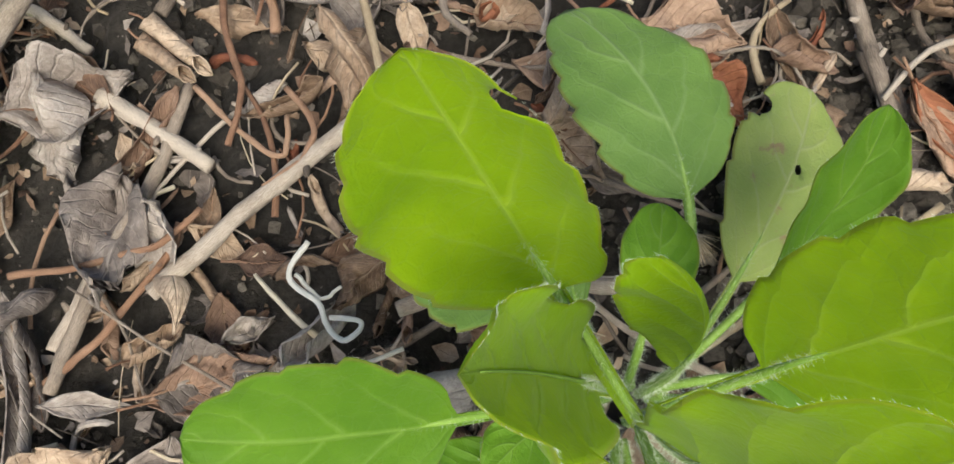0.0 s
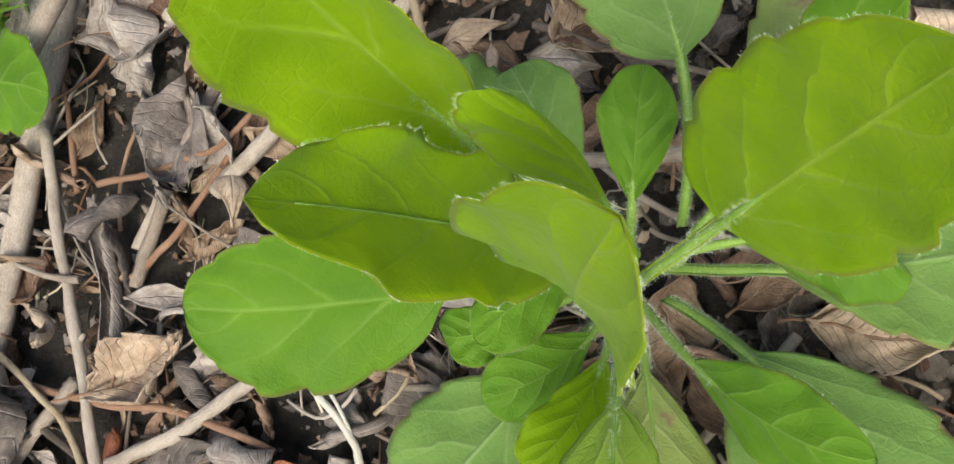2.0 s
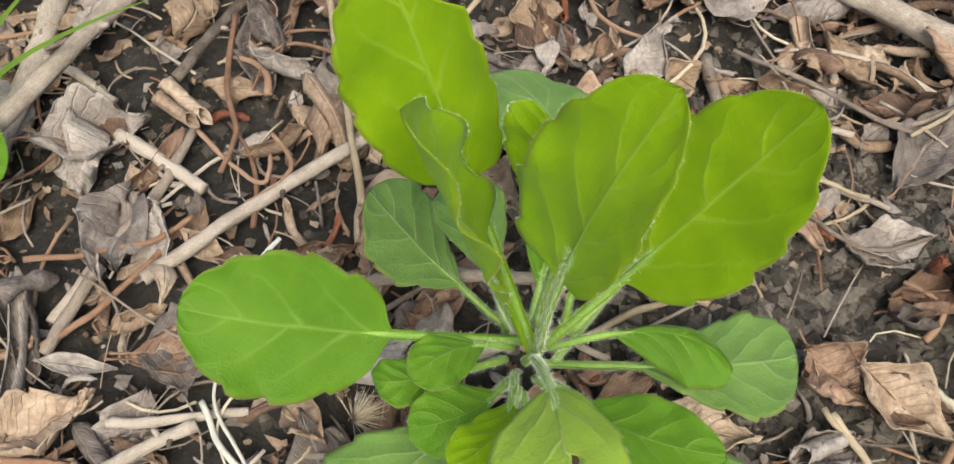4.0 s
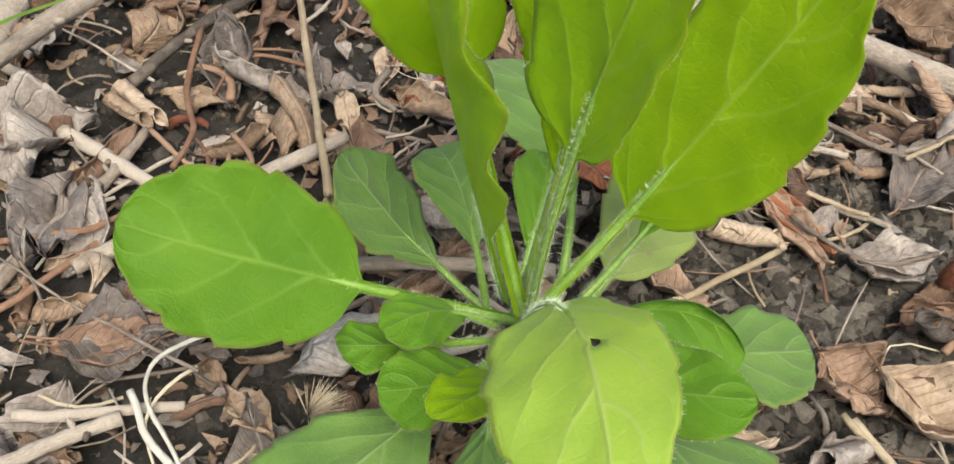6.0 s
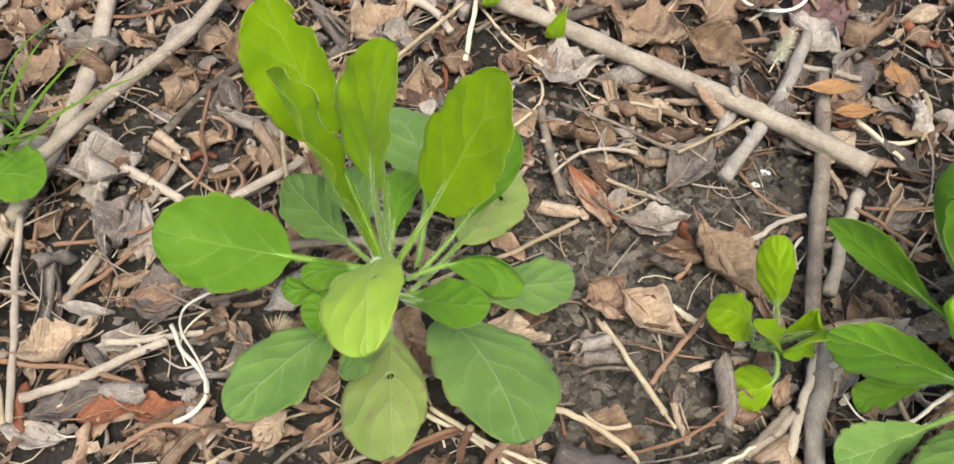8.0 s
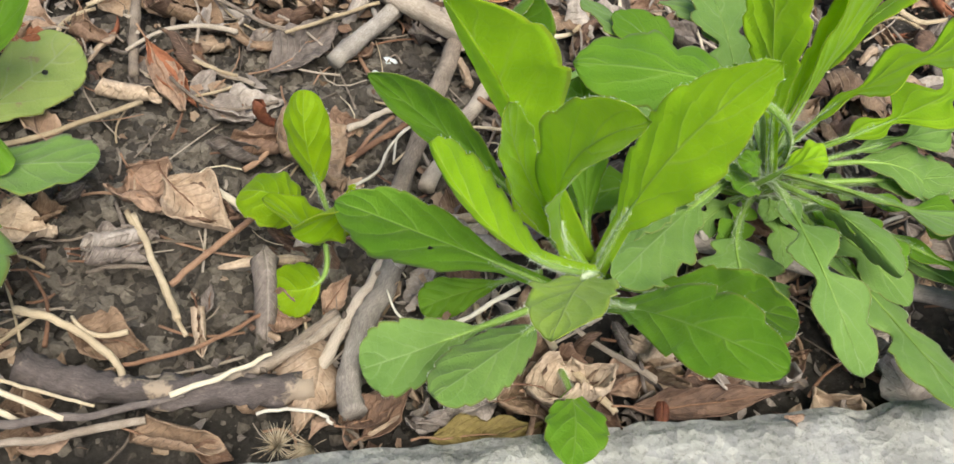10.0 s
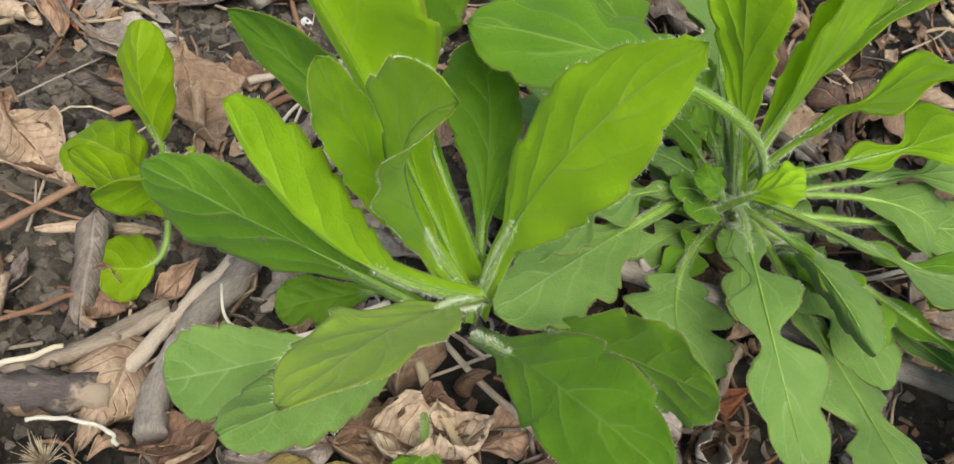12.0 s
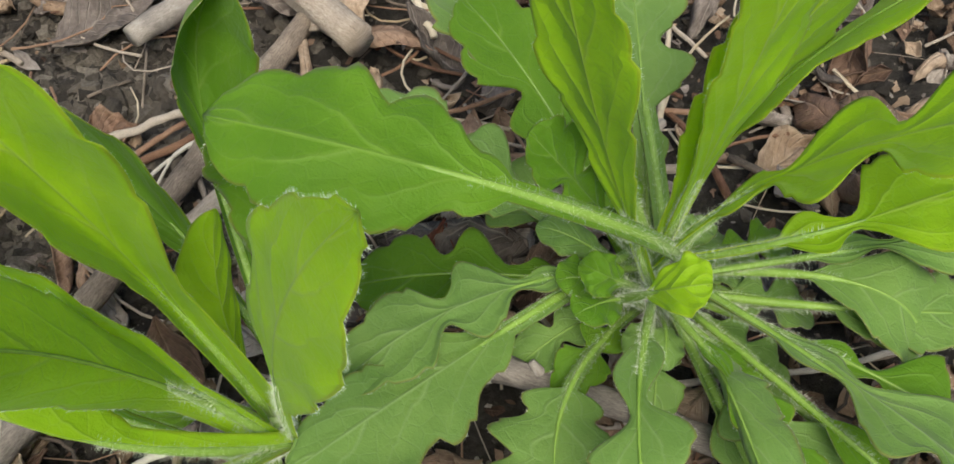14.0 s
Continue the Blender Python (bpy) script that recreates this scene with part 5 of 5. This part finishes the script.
def scatter_fragments():
    """Crumbled bits of leaf and short fibres that nobody could count."""
    bits = random.Random(21)
    for mat, count, name, label in ((TAN, 4600, "leaf_fragments", "small crumbled fragments of tan dead leaves"), (BROWN, 4600, "leaf_fragments", "small crumbled fragments of brown dead leaves"), (GREY, 4600, "leaf_fragments", "small crumbled fragments of grey dead leaves")):
        vs, fs, us = [], [], []
        for _ in range(count):
            x, y = bits.uniform(-0.45, 0.9), bits.uniform(-0.1, 0.8)
            if bits.random() < bare(x, y) * 0.7:
                continue
            size = 0.0015 + 0.007 * bits.random() ** 2.2
            turn = Euler((bits.gauss(0, 0.5), bits.gauss(0, 0.5), bits.uniform(0, 6.3))).to_matrix()
            o, z, bow = len(vs), soil_z(x, y) + bits.uniform(0.001, 0.009), bits.uniform(-0.9, 0.9)
            for j in range(3):
                for i in range(3):
                    a, c = (i - 1) * size * bits.uniform(0.3, 1.0) * (0.35 if j != 1 else 1) + bits.gauss(0, 0.12) * size, (j - 1) * size * bits.uniform(0.2, 0.6)
                    p = turn @ Vector((a, c, bow * (a * a + c * c) / size))
                    vs.append((x + p[0], y + p[1], z + p[2]))
                    us.append((i / 2, j / 2))
            fs.extend((o + i + 3 * j, o + i + 1 + 3 * j, o + i + 4 + 3 * j, o + i + 3 + 3 * j) for j in range(2) for i in range(2))
        tagged(mesh_object(name, vs, fs, mat, None, us), label, "leaf litter", kind="stuff")
    for mat, count, label in ((TWIG, 1700, "short thin grey twig bits in the litter"), (STRAW, 650, "short bleached straw bits in the litter"), (RUST_TWIG, 650, "short reddish stem bits in the litter")):
        vs, fs, us = [], [], []
        for _ in range(count):
            x, y = bits.uniform(-0.45, 0.9), bits.uniform(-0.1, 0.8)
            w, size, r = bits.uniform(0, 6.3), bits.uniform(0.006, 0.045), bits.uniform(0.0002, 0.0009)
            b2, rise = bits.gauss(0, 0.004), bits.gauss(0, 0.1)
            path = []
            for i in range(5):
                s = i / 4 - 0.5
                dx, dy = size * s, b2 * (1 - 4 * s * s)
                px, py = x + dx * math.cos(w) - dy * math.sin(w), y + dx * math.sin(w) + dy * math.cos(w)
                path.append((px, py, ground_z(px, py) + 0.003 + rise * dx))
            v, f, u = tube(path, [r] * 5, 5, 0.2, bits.uniform(0, 50))
            o = len(vs)
            vs.extend(tuple(p) for p in v)
            fs.extend(tuple(q + o for q in face) for face in f)
            us.extend(u)
        tagged(mesh_object("twig_bits", vs, fs, mat, None, us), label, "twig bits", kind="stuff")


scatter_fragments()


def grass_tuft(x, y, count, seed):
    """Thin green blades from one foot, some bent over."""
    g = random.Random(seed)
    ob = tagged(new("grass_tuft"), "tuft of thin bright green grass blades among the litter", "grass")
    for _ in range(count):
        w, size, lean = g.uniform(0, 6.3), g.uniform(0.04, 0.1), g.uniform(0.3, 1.1)
        fx, fy = x + g.gauss(0, 0.012), y + g.gauss(0, 0.012)
        vs, us = [], []
        for i in range(9):
            s = i / 8
            out = size * (lean * s * s)
            up = size * (s - 0.35 * lean * s * s)
            c = np.array((fx + out * math.cos(w), fy + out * math.sin(w), ground_z(fx, fy) + up))
            half = 0.0027 * (1 - s) ** 0.6 + 0.0001
            side = np.array((-math.sin(w), math.cos(w), 0)) * half
            keel = np.array((0, 0, -0.0005 * (1 - s)))
            vs += [tuple(c - side), tuple(c + keel), tuple(c + side)]
            us += [(s, 0.0), (s, 0.5), (s, 1.0)]
        fs = [(3 * i + k, 3 * i + k + 1, 3 * i + k + 4, 3 * i + k + 3) for i in range(8) for k in range(2)]
        mesh_object("grass_blade", vs, fs, GREEN, ob, us)


grass_tuft(-0.245, 0.13, 20, 3)
grass_tuft(-0.275, 0.17, 22, 8)
grass_tuft(-0.285, 0.1, 14, 9)


def seed_tuft(x, y, lift, reach, mat, seed, spread=1.0):
    """A dry fluffy seed head: fine bristles out of one foot."""
    g = random.Random(seed)
    z = ground_z(x, y) + lift
    ax = unit(np.array((g.gauss(0, 0.6), g.gauss(-0.4, 0.5), 0.7)))
    vs, fs, us = [], [], []
    for _ in range(150):
        d = unit(ax + spread * np.array([g.gauss(0, 0.55) for _ in range(3)]))
        tip_at = np.array((x, y, z)) + d * reach * g.uniform(0.6, 1.0)
        v, f, u = tube([(x, y, z), tuple((np.array((x, y, z)) + tip_at) / 2 + np.array((0, 0, 0.0006))), tuple(tip_at)], [0.00019, 0.00015, 0.00006], 3)
        o = len(vs)
        vs.extend(tuple(p) for p in v)
        fs.extend(tuple(q + o for q in face) for face in f)
        us.extend(u)
    tagged(mesh_object("seed_head", vs, fs, mat, None, us), "dry fluffy tan seed head lying on the litter", "seed head", "seed heads on the bed")


for x, y, lift, reach, mat, seed, spread in ((-0.03, 0.0, 0.008, 0.016, STRAW, 1, 0.7), (0.05, 0.31, 0.012, 0.013, PALE, 3, 1.6), (0.227, -0.1, 0.006, 0.014, STRAW, 4, 0.6), (0.24, -0.1, 0.006, 0.014, STRAW, 5, 0.6), (0.06, 0.08, 0.004, 0.014, STRAW, 6, 0.6)):
    seed_tuft(x, y, lift, reach, mat, seed, spread)


def brush_head(x0, y0, x1, y1, lift, reach, seed):
    """A soft cream bottle-brush seed head: fine bristles all along a thin stem."""
    g = random.Random(seed)
    a, c = np.array((x0, y0, ground_z(x0, y0) + lift)), np.array((x1, y1, ground_z(x1, y1) + lift))
    ax = unit(c - a)
    vs, fs, us = [], [], []
    for _ in range(420):
        s = g.random()
        p = a + (c - a) * s
        d = np.array([g.gauss(0, 1) for _ in range(3)])
        d = unit(unit(d - ax * float(d @ ax)) + 0.45 * ax)
        tip_at = p + d * reach * (0.6 + 0.4 * math.sin(math.pi * min(1.0, s + 0.1))) * g.uniform(0.7, 1.0)
        v, f, u = tube([tuple(p), tuple((p + tip_at) / 2), tuple(tip_at)], [0.00012, 0.0001, 0.00005], 3)
        o = len(vs)
        vs.extend(tuple(q) for q in v)
        fs.extend(tuple(q + o for q in face) for face in f)
        us.extend(u)
    ob = mesh_object("seed_head", vs, fs, CREAM, None, us)
    tagged(ob, "soft cream bristly seed head lying on a stick", "seed head", "seed heads on the bed")
    vv, ff, uu = tube([tuple(a - ax * 0.012), tuple(a), tuple(c)], [0.0006, 0.0006, 0.0003], 6)
    mesh_object("stem", vv, ff, STRAW, ob, uu)


CREAM = wood_material("cream_bristles", (0.5, 0.47, 0.32), (0.66, 0.63, 0.46), (0.8, 0.78, 0.62), cracks=0.0)
brush_head(0.276, 0.221, 0.294, 0.256, 0.03, 0.009, 12)
